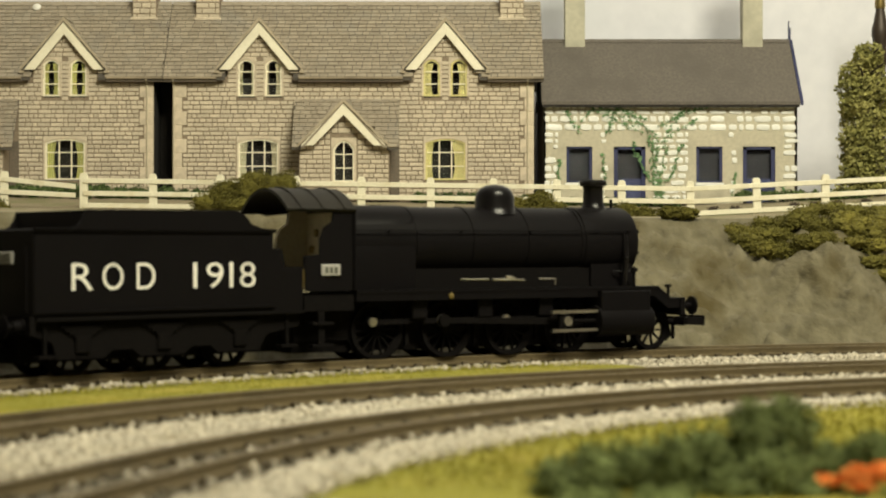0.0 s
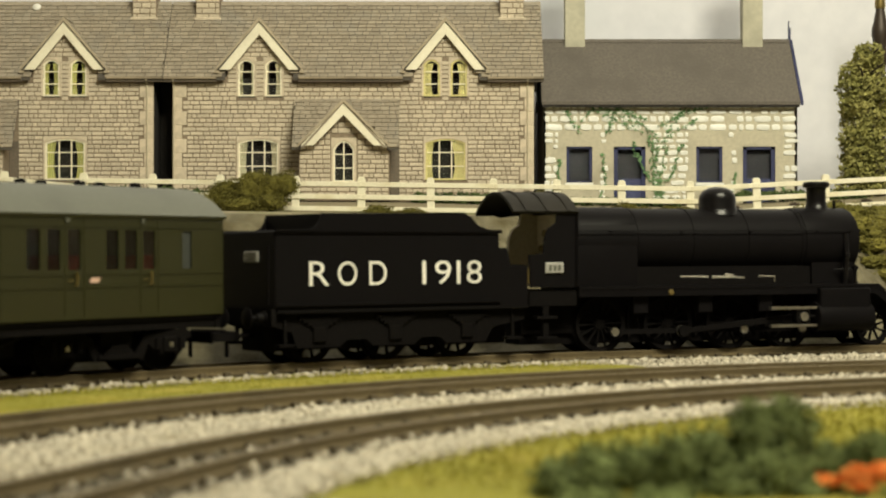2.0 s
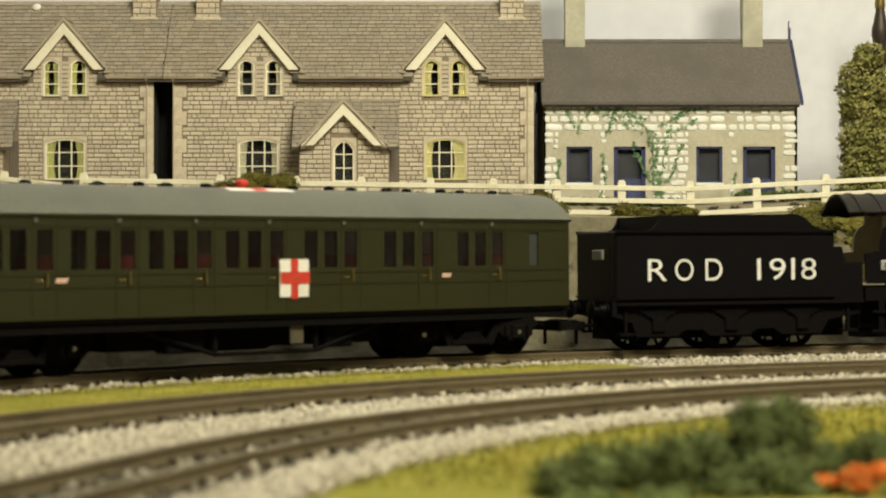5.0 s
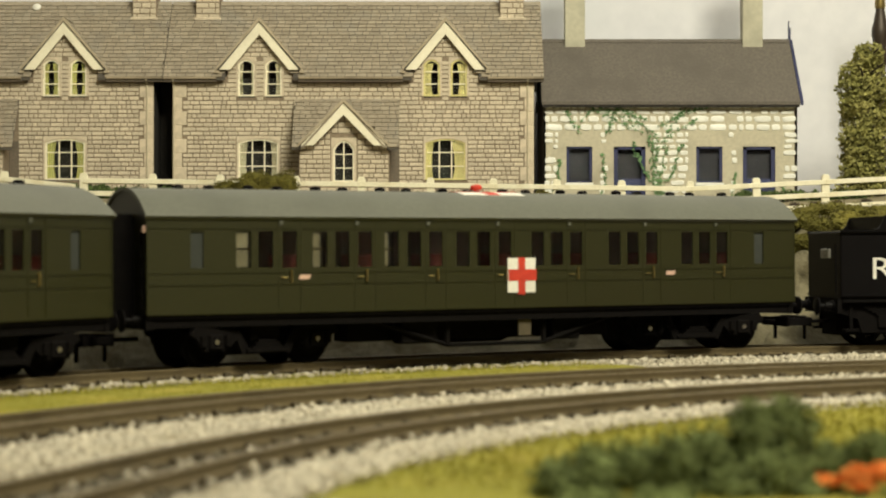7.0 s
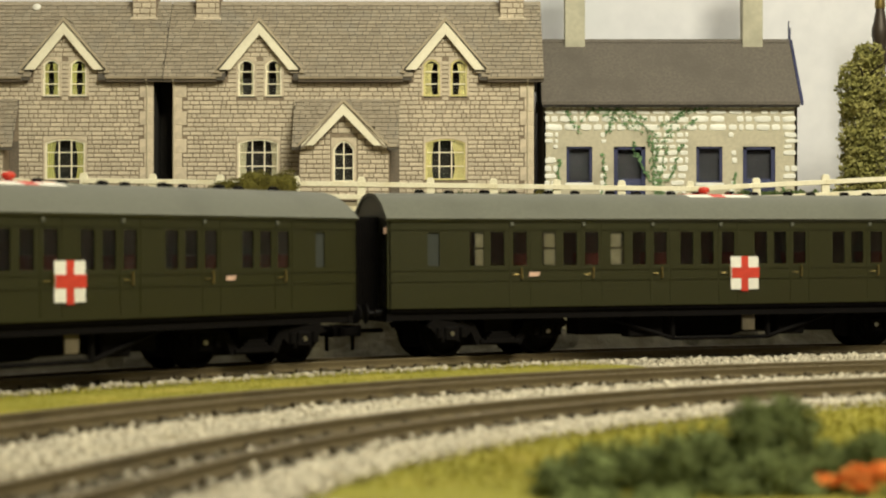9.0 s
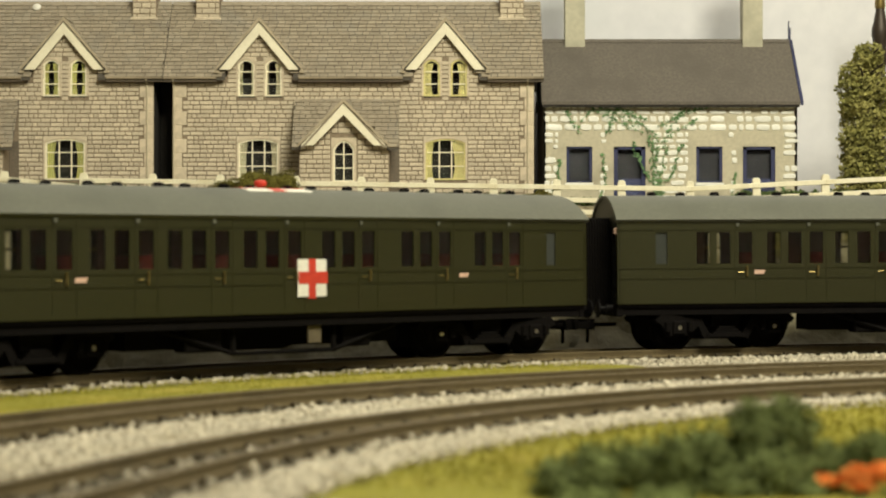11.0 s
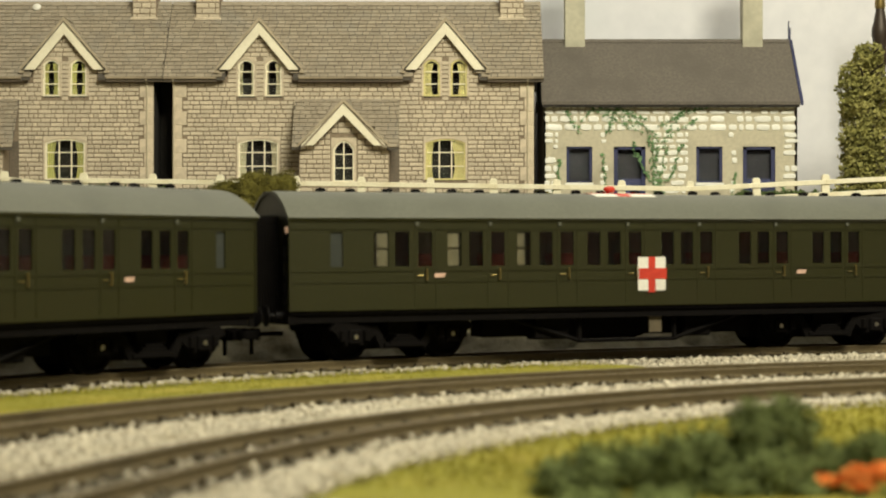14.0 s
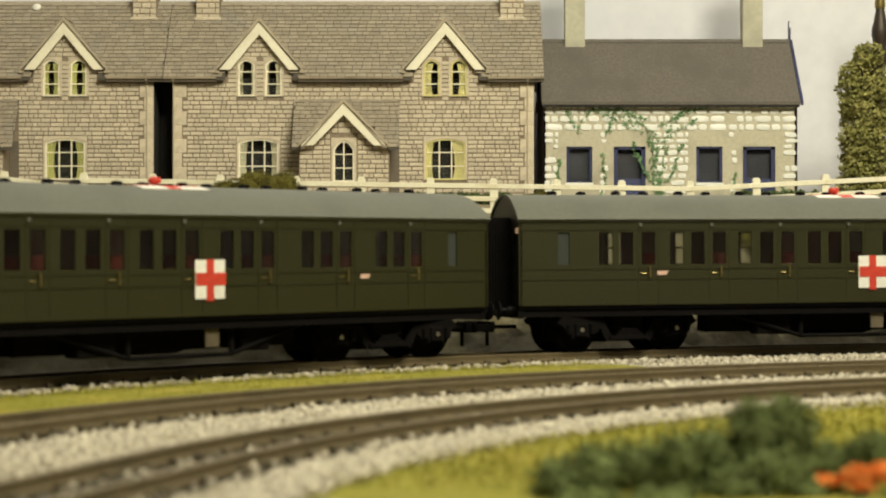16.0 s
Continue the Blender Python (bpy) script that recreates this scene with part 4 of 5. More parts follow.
# ---- houses on the terrace: card and plaster kits ----
STONE = surface("house_stone", (0.61, 0.535, 0.415), (0.53, 0.46, 0.355), 0.9, bump=0.35, grain=500, patch=90, per="object", vary=0.13, c=(0.53, 0.465, 0.36))
STONES = surface("house_stone_far", (0.61, 0.535, 0.415), (0.53, 0.46, 0.355), 0.9, bump=0.35, grain=500, patch=90, per="island", vary=0.13, c=(0.53, 0.465, 0.36))
JOINT = surface("stone_joint", (0.27, 0.215, 0.155), (0.22, 0.175, 0.125), 0.95, bump=0.3, grain=500)
QUOIN = surface("quoin_stone", (0.66, 0.57, 0.44), (0.59, 0.51, 0.39), 0.9, bump=0.2, grain=400, patch=120, per="object", vary=0.06)
SLATE = surface("stone_slates", (0.335, 0.288, 0.218), (0.275, 0.237, 0.180), 0.85, bump=0.3, grain=420, patch=70, per="island", vary=0.13, c=(0.29, 0.26, 0.21))
SLATEBED = surface("slate_bed", (0.10, 0.088, 0.072), (0.08, 0.07, 0.06), 0.9)
CREAM = surface("cream_paint", (0.87, 0.82, 0.66), (0.81, 0.76, 0.59), 0.55, bump=0.05)
YELLOW = surface("yellow_curtain", (0.72, 0.655, 0.30), (0.62, 0.56, 0.24), 0.8)
LIME = surface("lime_curtain", (0.55, 0.53, 0.19), (0.46, 0.45, 0.15), 0.8)
PALE = surface("cream_curtain", (0.58, 0.54, 0.38), (0.50, 0.46, 0.32), 0.8)
PIPE = surface("downpipe_cream", (0.55, 0.49, 0.36), (0.47, 0.41, 0.30), 0.6)
# dark brown: painted shadow line under the eaves, and the porch side door
DARKBROWN = surface("eaves_shade_and_door", (0.17, 0.135, 0.10), (0.12, 0.10, 0.075), 0.7)
VERGE = surface("verge_tan", (0.47, 0.40, 0.29), (0.39, 0.33, 0.24), 0.8, bump=0.2)
FASCIA = surface("eaves_tan", (0.36, 0.30, 0.215), (0.29, 0.24, 0.17), 0.8)
GLASS = glass_of("house_glass", (0.88, 0.89, 0.87), 0.05, 1.18)
# near black: painted shade of rooms and alley, also the cottage gutter
ROOMDARK = surface("shade_and_gutter_black", (0.02, 0.017, 0.014), (0.014, 0.012, 0.01), 0.9)
U = 0.30108


def opening(w, tall, rise, n=9):
    """Outline of an arched opening, (x, z) from the left foot over the arch to the right foot."""
    pts = [(-w / 2, 0.0)]
    for i in range(n):
        a = -1 + 2 * i / (n - 1)
        pts.append((w / 2 * a, tall - rise * a * a))
    return pts + [(w / 2, 0.0)]


def ring(bm, outer, inner, y0, y1):
    rows = [[[bm.verts.new((x, y, z)) for x, z in line] for line in (outer, inner)] for y in (y0, y1)]
    (fo, fi), (bo, bi) = rows
    for i in range(len(outer) - 1):
        for q in ((fo[i], fo[i + 1], fi[i + 1], fi[i]), (bo[i + 1], bo[i], bi[i], bi[i + 1]), (fo[i + 1], fo[i], bo[i], bo[i + 1]), (fi[i], fi[i + 1], bi[i + 1], bi[i])):
            bm.faces.new(q)
    for i in (0, -1):
        bm.faces.new((fo[i], fi[i], bi[i], bo[i]))


def house_window(house, x, z, w, tall, rise, across, down, curtain, y=0.0, drawn=(0.25, 0.25)):
    base = new("window")
    base.parent, base.matrix_basis = house, P(x, y, z)
    bm = bmesh.new()
    square = [(-w / 2 - 1.0, 0)] + [((w / 2 + 1.0) * (-1 + 2 * i / 8), tall + 1.4) for i in range(9)] + [(w / 2 + 1.0, 0)]
    ring(bm, square, opening(w + 1.8, tall + 1.0, rise), -0.1, 1.2)
    part("spandrel", bm, STONE, base)
    bm = bmesh.new()
    ring(bm, opening(w + 1.9, tall + 1.05, rise), opening(w, tall, rise), -0.32, 1.2)
    part("surround", bm, QUOIN, base, "pale dressed stone arch")
    bm = bmesh.new()
    ring(bm, opening(w, tall, rise), opening(w - 1.9, tall - 0.9, rise * 0.9), 0.25, 1.1)
    box(bm, -w / 2, w / 2, 0.1, 1.1, 0.0, 0.8)
    part("frame", bm, curtain if curtain is YELLOW else CREAM, base, "painted window frame")
    for i in range(1, across):
        bm = bmesh.new()
        xx = -w / 2 + 0.9 + (w - 1.8) * i / across
        box(bm, xx - 0.3, xx + 0.3, 0.35, 0.95, 0.6, tall - rise * (2 * xx / w) ** 2 - 0.5)
        part("glazing_bar", bm, CREAM, base)
    for i in range(1, down):
        bm = bmesh.new()
        box(bm, -w / 2 + 0.6, w / 2 - 0.6, 0.4, 0.9, tall * i / down - 0.28, tall * i / down + 0.28)
        part("glazing_bar", bm, CREAM, base)
    bm = bmesh.new()
    prism(bm, opening(w - 0.6, tall - 0.3, rise), 0.7, 0.85)
    part("pane", bm, GLASS, base).visible_shadow = False
    for side, wide in zip((-1, 1), drawn):
        if not wide:
            continue
        # a hanging curtain with folds, gathered in towards its foot
        bm, rows = bmesh.new(), []
        for z, gather in ((0.3, 1.15), (tall * 0.3, 0.9), (tall * 0.62, 0.95), (tall - rise * 0.8, 1.25)):
            span = (w - 1.6) * wide * gather + 0.8
            rows.append([bm.verts.new((side * (w / 2 - 0.2 - span * k / 8), 1.05 + 0.22 * (k % 2), z)) for k in range(9)])
        for a, b in zip(rows, rows[1:]):
            for k in range(8):
                bm.faces.new((a[k], a[k + 1], b[k + 1], b[k]))
        bmesh.ops.solidify(bm, geom=bm.faces[:], thickness=0.15)
        part("curtain", bm, curtain, base, "drawn-back curtain")
    return base


def free_spans(x0, x1, z0, z1, blocks):
    """What is left of a course from x0 to x1 beside the blocks."""
    spans = [(x0, x1)]
    for a, b, c, d in blocks:
        if c < z1 and d > z0:
            spans = [p for s, e in spans for p in ((s, min(e, a)), (max(s, b), e)) if p[1] - p[0] > 1.2]
    return spans


STONE_SET = {}


def stone_mesh(w, h, material, seed):
    key = (round(w * 2) / 2, h, material.name, seed)
    if key not in STONE_SET:
        w = key[0]
        bm = bmesh.new()
        r = random.Random(seed * 31 + int(w * 10))
        q = [(-w / 2, -h / 2), (w / 2, -h / 2), (w / 2, h / 2), (-w / 2, h / 2)]
        back = [bm.verts.new((x, 0, z)) for x, z in q]
        front = [bm.verts.new((x * (1 - 0.5 / w) + r.uniform(-0.1, 0.1), -0.5, z * (1 - 0.5 / h) + r.uniform(-0.1, 0.1))) for x, z in q]
        mid = [bm.verts.new((x, -0.28, z)) for x, z in q]
        bm.faces.new(front)
        for i in range(4):
            j = (i + 1) % 4
            bm.faces.new((mid[i], mid[j], front[j], front[i])), bm.faces.new((back[i], back[j], mid[j], mid[i]))
        STONE_SET[key] = finish("stone", bm, material, 20)
    return STONE_SET[key]


def stone_courses(house, x0, x1, z0, z1, course, blocks, y, seed, limit):
    """Random coursed stones proud of the wall sheet: the first as parts, the rest joined."""
    r = random.Random(seed)
    made, rest_v, rest_f = 0, [], []
    rows = [(z0 + i * course) for i in range(int((z1 - z0) / course))]
    for z in rows[::1]:
        for a, b in free_spans(x0, x1, z, z + course, blocks):
            x = a
            while x < b - 0.8:
                w = min(r.choice((2.5, 3.5, 4.0, 5.0, 5.5, 7.0)), b - x)
                if b - x - w < 1.6:
                    w = b - x
                if made < limit:
                    part("stone", stone_mesh(w - 0.5, round(course - 0.52, 2), STONE, r.randint(0, 2)), STONE, house, m=P(x + w / 2, y + r.uniform(-0.05, 0.12), z + course / 2))
                    made += 1
                else:
                    k, d = len(rest_v), r.uniform(-0.5, -0.3)
                    for yy, e in ((y, 0.22), (y + d, 0.36)):
                        rest_v += [(x + e, yy, z + e), (x + w - e, yy, z + e), (x + w - e, yy, z + course - e), (x + e, yy, z + course - e)]
                    rest_f += [(k + 4, k + 5, k + 6, k + 7)] + [(k + i, k + (i + 1) % 4, k + 4 + (i + 1) % 4, k + 4 + i) for i in range(4)]
                x += w
    if rest_v:
        tagged(part("stonework", raw("stonework", rest_v, rest_f, STONES), STONES, house), kind="stuff")


def slate_rows(bm, x0, x1, low, high, rows, seed, cut=None, width=4.6):
    """Overlapping slates on a slope from low (y, z) to high (y, z)."""
    r = random.Random(seed)
    (ya, za), (yb, zb) = low, high
    ln = math.hypot(yb - ya, zb - za)
    ny, nz = -(zb - za) / ln, (yb - ya) / ln
    for i in range(rows):
        f0, f1 = i / rows, (i + 1.25) / rows
        x = x0 - r.uniform(0, width)
        while x < x1:
            w = width * r.uniform(0.7, 1.3)
            a, b = max(x0, x), min(x1, x + w - 0.34)
            mid = (a + b) / 2
            if b - a > 0.5 and not (cut and cut(mid, f0)):
                t = 0.7 + r.uniform(-0.15, 0.15)
                v = []
                for f, e in ((f0, t), (min(1.0, f1), 0.1)):
                    for xx in (a, b):
                        v.append((xx, ya + (yb - ya) * f + ny * e, za + (zb - za) * f + nz * e))
                v += [(a, ya + (yb - ya) * f0, za + (zb - za) * f0), (b, ya + (yb - ya) * f0, za + (zb - za) * f0)]
                q = [bm.verts.new(p) for p in v]
                bm.faces.new((q[0], q[1], q[3], q[2])), bm.faces.new((q[4], q[5], q[1], q[0]))
                bm.faces.new((q[4], q[0], q[2])), bm.faces.new((q[5], q[3], q[1]))
            x += w


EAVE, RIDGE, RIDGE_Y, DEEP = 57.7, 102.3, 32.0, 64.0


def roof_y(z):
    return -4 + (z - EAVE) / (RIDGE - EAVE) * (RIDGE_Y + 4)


def stone_house(origin, chimneys, curtains, label, seed, drawn):
    h = tagged(new("stone_house"), label, "house", "houses on the terrace")
    h.matrix_basis = origin
    W = 192.7
    ups, lows = (39.4, 53.9, 138.2, 152.6), (45.8, 145.5)
    holes = [(x - 4.3, x + 4.3, 47.3, 67.3) for x in ups] + [(x - 11, x + 11, 3.0, 25.6) for x in lows]
    bm = bmesh.new()
    panel(bm, (0, W), (-8, 58.4), 0, 1.2, [(a, b, c, min(e, 58.4)) for a, b, c, e in holes])
    panel(bm, (0, W), (-8, 58), DEEP - 1.2, DEEP, [])
    wall = part("wall", bm, JOINT, h, "coursed brown stone wall")
    # end walls take the alley's shade as a near-black colour
    for x in (0, W - 1.2):
        bm = bmesh.new()
        prism(bm, [(1.25, -8), (DEEP - 1.25, -8), (DEEP - 1.25, 56), (RIDGE_Y, 99), (1.25, 56)], x, x + 1.2, axis="x")
        part("end_wall", bm, ROOMDARK, h, "plain end wall coloured near black for the alley shade")
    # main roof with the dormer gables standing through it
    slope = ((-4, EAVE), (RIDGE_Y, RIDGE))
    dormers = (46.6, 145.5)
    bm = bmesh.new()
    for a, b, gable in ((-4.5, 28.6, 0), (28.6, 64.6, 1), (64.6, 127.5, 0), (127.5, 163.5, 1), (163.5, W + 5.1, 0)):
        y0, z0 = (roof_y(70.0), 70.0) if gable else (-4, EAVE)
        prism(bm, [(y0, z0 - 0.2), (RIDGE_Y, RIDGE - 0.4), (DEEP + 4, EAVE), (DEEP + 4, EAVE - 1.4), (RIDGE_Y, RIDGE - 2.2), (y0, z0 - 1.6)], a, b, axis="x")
    roof = part("roof", bm, SLATEBED, h, "grey-brown stone slate roof")
    bm = bmesh.new()
    slate_rows(bm, -4.5, W + 5.1, *slope, 20, seed, lambda x, f: any(abs(x - d) < 19.5 - f * 44 for d in dormers))
    tagged(part("slating", bm, SLATE, roof), kind="stuff")
    bm = bmesh.new()
    prism(bm, [(RIDGE_Y - 1.5, RIDGE - 1.2), (RIDGE_Y, RIDGE + 0.7), (RIDGE_Y + 1.5, RIDGE - 1.2)], -4.5, W + 5.1, axis="x")
    part("ridge_tiles", bm, SLATE, roof)
    # gutters between the dormers
    for a, b in ((-4.4, 23.8), (67.5, 122.8), (168.0, W + 4.9)):
        bm = bmesh.new()
        prism(bm, [(-5.2, EAVE + 0.3), (-5.2, EAVE - 0.7), (-4.7, EAVE - 1.1), (-4.0, EAVE - 0.9), (-4.0, EAVE - 0.1)], a, b, axis="x")
        part("gutter", bm, FASCIA, h)
        # soffit coloured dark to give the shadow line below the gutter
        bm = bmesh.new()
        box(bm, a, b, -4.2, 0, EAVE - 2.2, EAVE - 1.7)
        part("soffit", bm, DARKBROWN, h)
    for x in (2.0, W - 2.2):
        bm = bmesh.new()
        rod(bm, (x - 1.2, -1.0, -4), (x - 1.2, -1.0, EAVE - 3), 0.5, 8)
        rod(bm, (x - 1.2, -1.0, EAVE - 3), (x - 1.2, -4.6, EAVE - 1.2), 0.5, 8)
        part("downpipe", bm, PIPE, h, "cream painted downpipe")
    for n, d in enumerate(dormers):
        g = new("dormer")
        g.parent, g.matrix_basis = h, P(d, 0, 0)
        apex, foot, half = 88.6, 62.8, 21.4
        bm = bmesh.new()
        top = 62.0
        panel(bm, (-17.6, 17.6), (57.0, top), -0.06, 0.85, [(x - d - 4.3, x - d + 4.3, 57.0, top) for x in ups if abs(x - d) < 20])
        poly = [(-17.6, 67.9), (17.6, 67.9), (0.6, 86.2), (-0.6, 86.2)]
        prism(bm, poly, -0.06, 0.85)
        for a, b in ((-17.6, -11.6), (-2.8, 2.8), (11.6, 17.6)):
            box(bm, a, b, -0.06, 0.84, top, 67.9)
        part("gable_wall", bm, JOINT, g)
        stone_courses(g, -16.5, 16.5, 68.9, 84.5, 2.5, [(-40, -15.5 + k * 2.95, 67.5 + k * 3.1, 68.95 + (k + 1) * 3.1) for k in range(5)] + [(15.5 - k * 2.95, 40, 67.5 + k * 3.1, 68.95 + (k + 1) * 3.1) for k in range(5)], -0.06, seed + 7 + n, 60)
        bm = bmesh.new()
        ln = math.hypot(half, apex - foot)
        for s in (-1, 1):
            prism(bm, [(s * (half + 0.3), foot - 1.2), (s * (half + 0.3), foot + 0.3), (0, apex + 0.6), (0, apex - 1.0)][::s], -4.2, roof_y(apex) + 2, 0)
        part("dormer_roof", bm, SLATEBED, g)
        bm = bmesh.new()
        for s in (-1, 1):
            v = [(s * half, foot - 1.0), (0, apex - 0.9), (0, apex - 8.0), (s * (half - 5.9), foot - 1.0)]
            prism(bm, v[::s], -3.6, -2.6, 0.15)
        part("bargeboard", bm, CREAM, g, "cream painted bargeboard")
        bm = bmesh.new()
        for s in (-1, 1):
            v = [(s * (half + 1.6), foot - 1.6), (s * (half + 1.6), foot - 0.4), (0, apex + 1.3), (0, apex - 0.9)]
            prism(bm, v[::s], -4.6, -3.7)
            box(bm, min(s * half, s * (half + 2.4)), max(s * half, s * (half + 2.4)), -4.4, -1.0, foot - 2.8, foot - 1.5)
        part("verge", bm, VERGE, g, "tan stone verge")
        # side slopes of the dormer
        bm = bmesh.new()
        for s in (-1, 1):
            for i in range(8):
                f = i / 8
                z0, z1 = foot + (apex - foot) * f, foot + (apex - foot) * (f + 0.14)
                x0, x1 = s * half * (1 - f), s * half * (1 - f - 0.14)
                yb0, yb1 = roof_y(z0) + 1, roof_y(z1) + 1
                q = [bm.verts.new(p) for p in ((x0, -4.4, z0 + 0.9), (x1, -4.4, z1 + 0.6), (x1, max(yb1, -3.5), z1 + 0.6), (x0, max(yb0, -3.5), z0 + 0.9))]
                bm.faces.new(q)
        part("dormer_slates", bm, SLATE, g)
    for i, x in enumerate(ups):
        house_window(h, x, 48.0, 8.9, 19.6, 2.6, 1, 3, curtains[i // 2], -0.3, drawn[i])
    for i, x in enumerate(lows):
        house_window(h, x, 3.4, 21.4, 22.0, 2.2, 3, 3, curtains[i], 0, drawn[4 + i])
    # quoins
    for x, s in ((0, 1), (W, -1)):
        for k in range(8):
            w = 7.6 if k % 2 else 5.2
            part("quoin", stone_mesh(w, 7.4, QUOIN, k % 3), QUOIN, h, m=P(x + s * w / 2, -0.15, -4.5 + k * 7.4 + 3.7))
    blocks = [(0, 1.0, -20, 90), (W - 1.0, W, -20, 90)] + [q for k in range(8) for q in ((0, 7.8 if k % 2 else 5.4, k * 7.4 - 4.3, k * 7.4 + 2.7), (W - (7.8 if k % 2 else 5.4), W, k * 7.4 - 4.3, k * 7.4 + 2.7))] + [(x - 5.3, x + 5.3, 47, 69) for x in ups] + [(x - 11.8, x + 11.8, 2.6, 25.4) for x in lows] + [(67.5, 120.5, -8, 42)]
    blocks += [(-9, 29.4, 57.2, 99), (163.2, 250, 57.2, 99), (63.8, 128.3, 57.2, 99)]
    stone_courses(wall, 0.2, W - 0.2, -6.0, 68.2, 2.35, blocks, 0, seed, 300)
    # porch
    p = new("porch")
    p.parent, p.matrix_basis = h, P(0, 0, 0)
    F = -14.0
    bm = bmesh.new()
    panel(bm, (68.5, 116.0), (-8, 20.8), F, F + 1.2, [(86.4, 97.8, 1.4, 20.8)])
    prism(bm, [(70, 20.8), (86.4, 20.8), (86.4, 24.4), (97.8, 24.4), (97.8, 20.8), (114.5, 20.8), (93.2, 40.6), (91.2, 40.6)], F, F + 1.2)
    for x in (68.5, 114.8):
        box(bm, x, x + 1.2, F + 1.2, 0, -8, 20.8)
    pw = part("porch_wall", bm, JOINT, p)
    stone_courses(pw, 68.7, 115.8, -6.0, 21.0, 2.45, [(85.0, 99.2, 0.5, 26)], F, seed + 3, 90)
    for a in (0, 3.1, 6.2, 9.3, 12.4):
        stone_courses(pw, 70.5 + a * 1.12 + 2, 113.8 - a * 1.12 - 2, 21.0 + a, 24.15 + a, 3.1, [(85.0, 99.2, 0, 26)] if a < 6 else [], F, seed + 4, 20)
    house_window(p, 92.1, 1.8, 11.2, 21.8, 4.4, 2, 3, PALE, F, (0, 0))
    for a, b in ((65.0, 69.6), (114.8, 121.0)):
        bm = bmesh.new()
        prism(bm, [(0, 46.6), (0, 45.4), (F - 3, 18.4), (F - 3, 19.6)], a, b, axis="x")
        part("porch_roof", bm, SLATEBED, p)
    bm = bmesh.new()
    slate_rows(bm, 65.0, 121.0, (F - 3, 19.6), (0, 46.8), 12, seed + 5, lambda x, f: abs(x - 92.2) < (43.0 - 19.6 - f * 27.2) / 23.4 * 23.0)
    tagged(part("porch_slating", bm, SLATE, p), kind="stuff")
    for part_name, wid, dep, mat in (("bargeboard", 4.6, (F - 5.2, F - 4.2), CREAM), ("verge", 0.0, (F - 6.2, F - 5.3), VERGE)):
        bm = bmesh.new()
        for s in (-1, 1):
            if mat is CREAM:
                v = [(92.2 + s * 22.4, 20.6), (92.2, 43.4), (92.2, 36.7), (92.2 + s * 15.8, 20.6)]
            else:
                v = [(92.2 + s * 24.4, 19.4), (92.2 + s * 24.4, 20.6), (92.2, 45.2), (92.2, 43.2)]
            prism(bm, v[::s], *dep)
        part(part_name, bm, mat, p, "cream painted porch bargeboard" if mat is CREAM else "")
    bm = bmesh.new()
    for s in (-1, 1):
        prism(bm, [(92.2 + s * 22.5, 19.4), (92.2, 44.2), (92.2, 42.8), (92.2 + s * 21.0, 19.4)][::s], F - 5.3, -1)
    part("porch_gable_roof", bm, SLATE, p)
    # added black sheet that darkens the porch window from behind
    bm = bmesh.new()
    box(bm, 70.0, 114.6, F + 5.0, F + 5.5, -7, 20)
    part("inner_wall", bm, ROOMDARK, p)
    bm = bmesh.new()
    box(bm, 116.2, 121.0, -1.0, -0.4, -7, 24)
    part("side_door", bm, DARKBROWN, p, "dark brown side door of the porch")
    for x in chimneys:
        bm = bmesh.new()
        box(bm, x - 6.6, x + 6.6, RIDGE_Y - 8, RIDGE_Y + 6, 90, 125, 0.3)
        ch = part("chimney", bm, JOINT, h, "square stone chimney stack")
        stone_courses(ch, x - 6.5, x + 6.5, 92, 124, 3.1, [], RIDGE_Y - 8, seed + int(x), 60)
        bm = bmesh.new()
        box(bm, x - 7.4, x + 7.4, RIDGE_Y - 9, RIDGE_Y + 7, 91.2, 93.2, 0.3)
        box(bm, x - 7.4, x + 7.4, RIDGE_Y - 9, RIDGE_Y + 7, 124, 126, 0.3)
        part("chimney_course", bm, QUOIN, ch)
    # added black sheet behind the windows, for the dark of the rooms
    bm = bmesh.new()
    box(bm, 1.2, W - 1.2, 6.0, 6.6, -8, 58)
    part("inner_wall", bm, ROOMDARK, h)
    return h


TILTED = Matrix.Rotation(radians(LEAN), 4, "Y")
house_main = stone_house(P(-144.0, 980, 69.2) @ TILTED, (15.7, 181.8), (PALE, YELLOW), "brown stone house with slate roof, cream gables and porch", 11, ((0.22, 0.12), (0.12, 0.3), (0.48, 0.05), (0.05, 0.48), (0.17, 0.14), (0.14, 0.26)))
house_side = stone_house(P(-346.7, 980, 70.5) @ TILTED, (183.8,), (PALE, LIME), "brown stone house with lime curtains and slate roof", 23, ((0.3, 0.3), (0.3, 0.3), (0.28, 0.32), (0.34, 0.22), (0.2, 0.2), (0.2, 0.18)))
# added black board: stands in for the shade in the alley
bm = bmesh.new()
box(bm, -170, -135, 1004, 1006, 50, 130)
tagged(part("alley_gate", bm, ROOMDARK), "black board added as the shade in the alley between the houses", "gate")
bm = bmesh.new()
lathe(bm, [(0.5, -0.6), (2.2, 0.0), (2.4, 0.9), (1.4, 1.8), (0.4, 2.2)], 12)
part("plaster_blob", bm, WHITE, house_side, "white blob of plaster on the roof", P(124.0, 29.0, 99.0, 50))

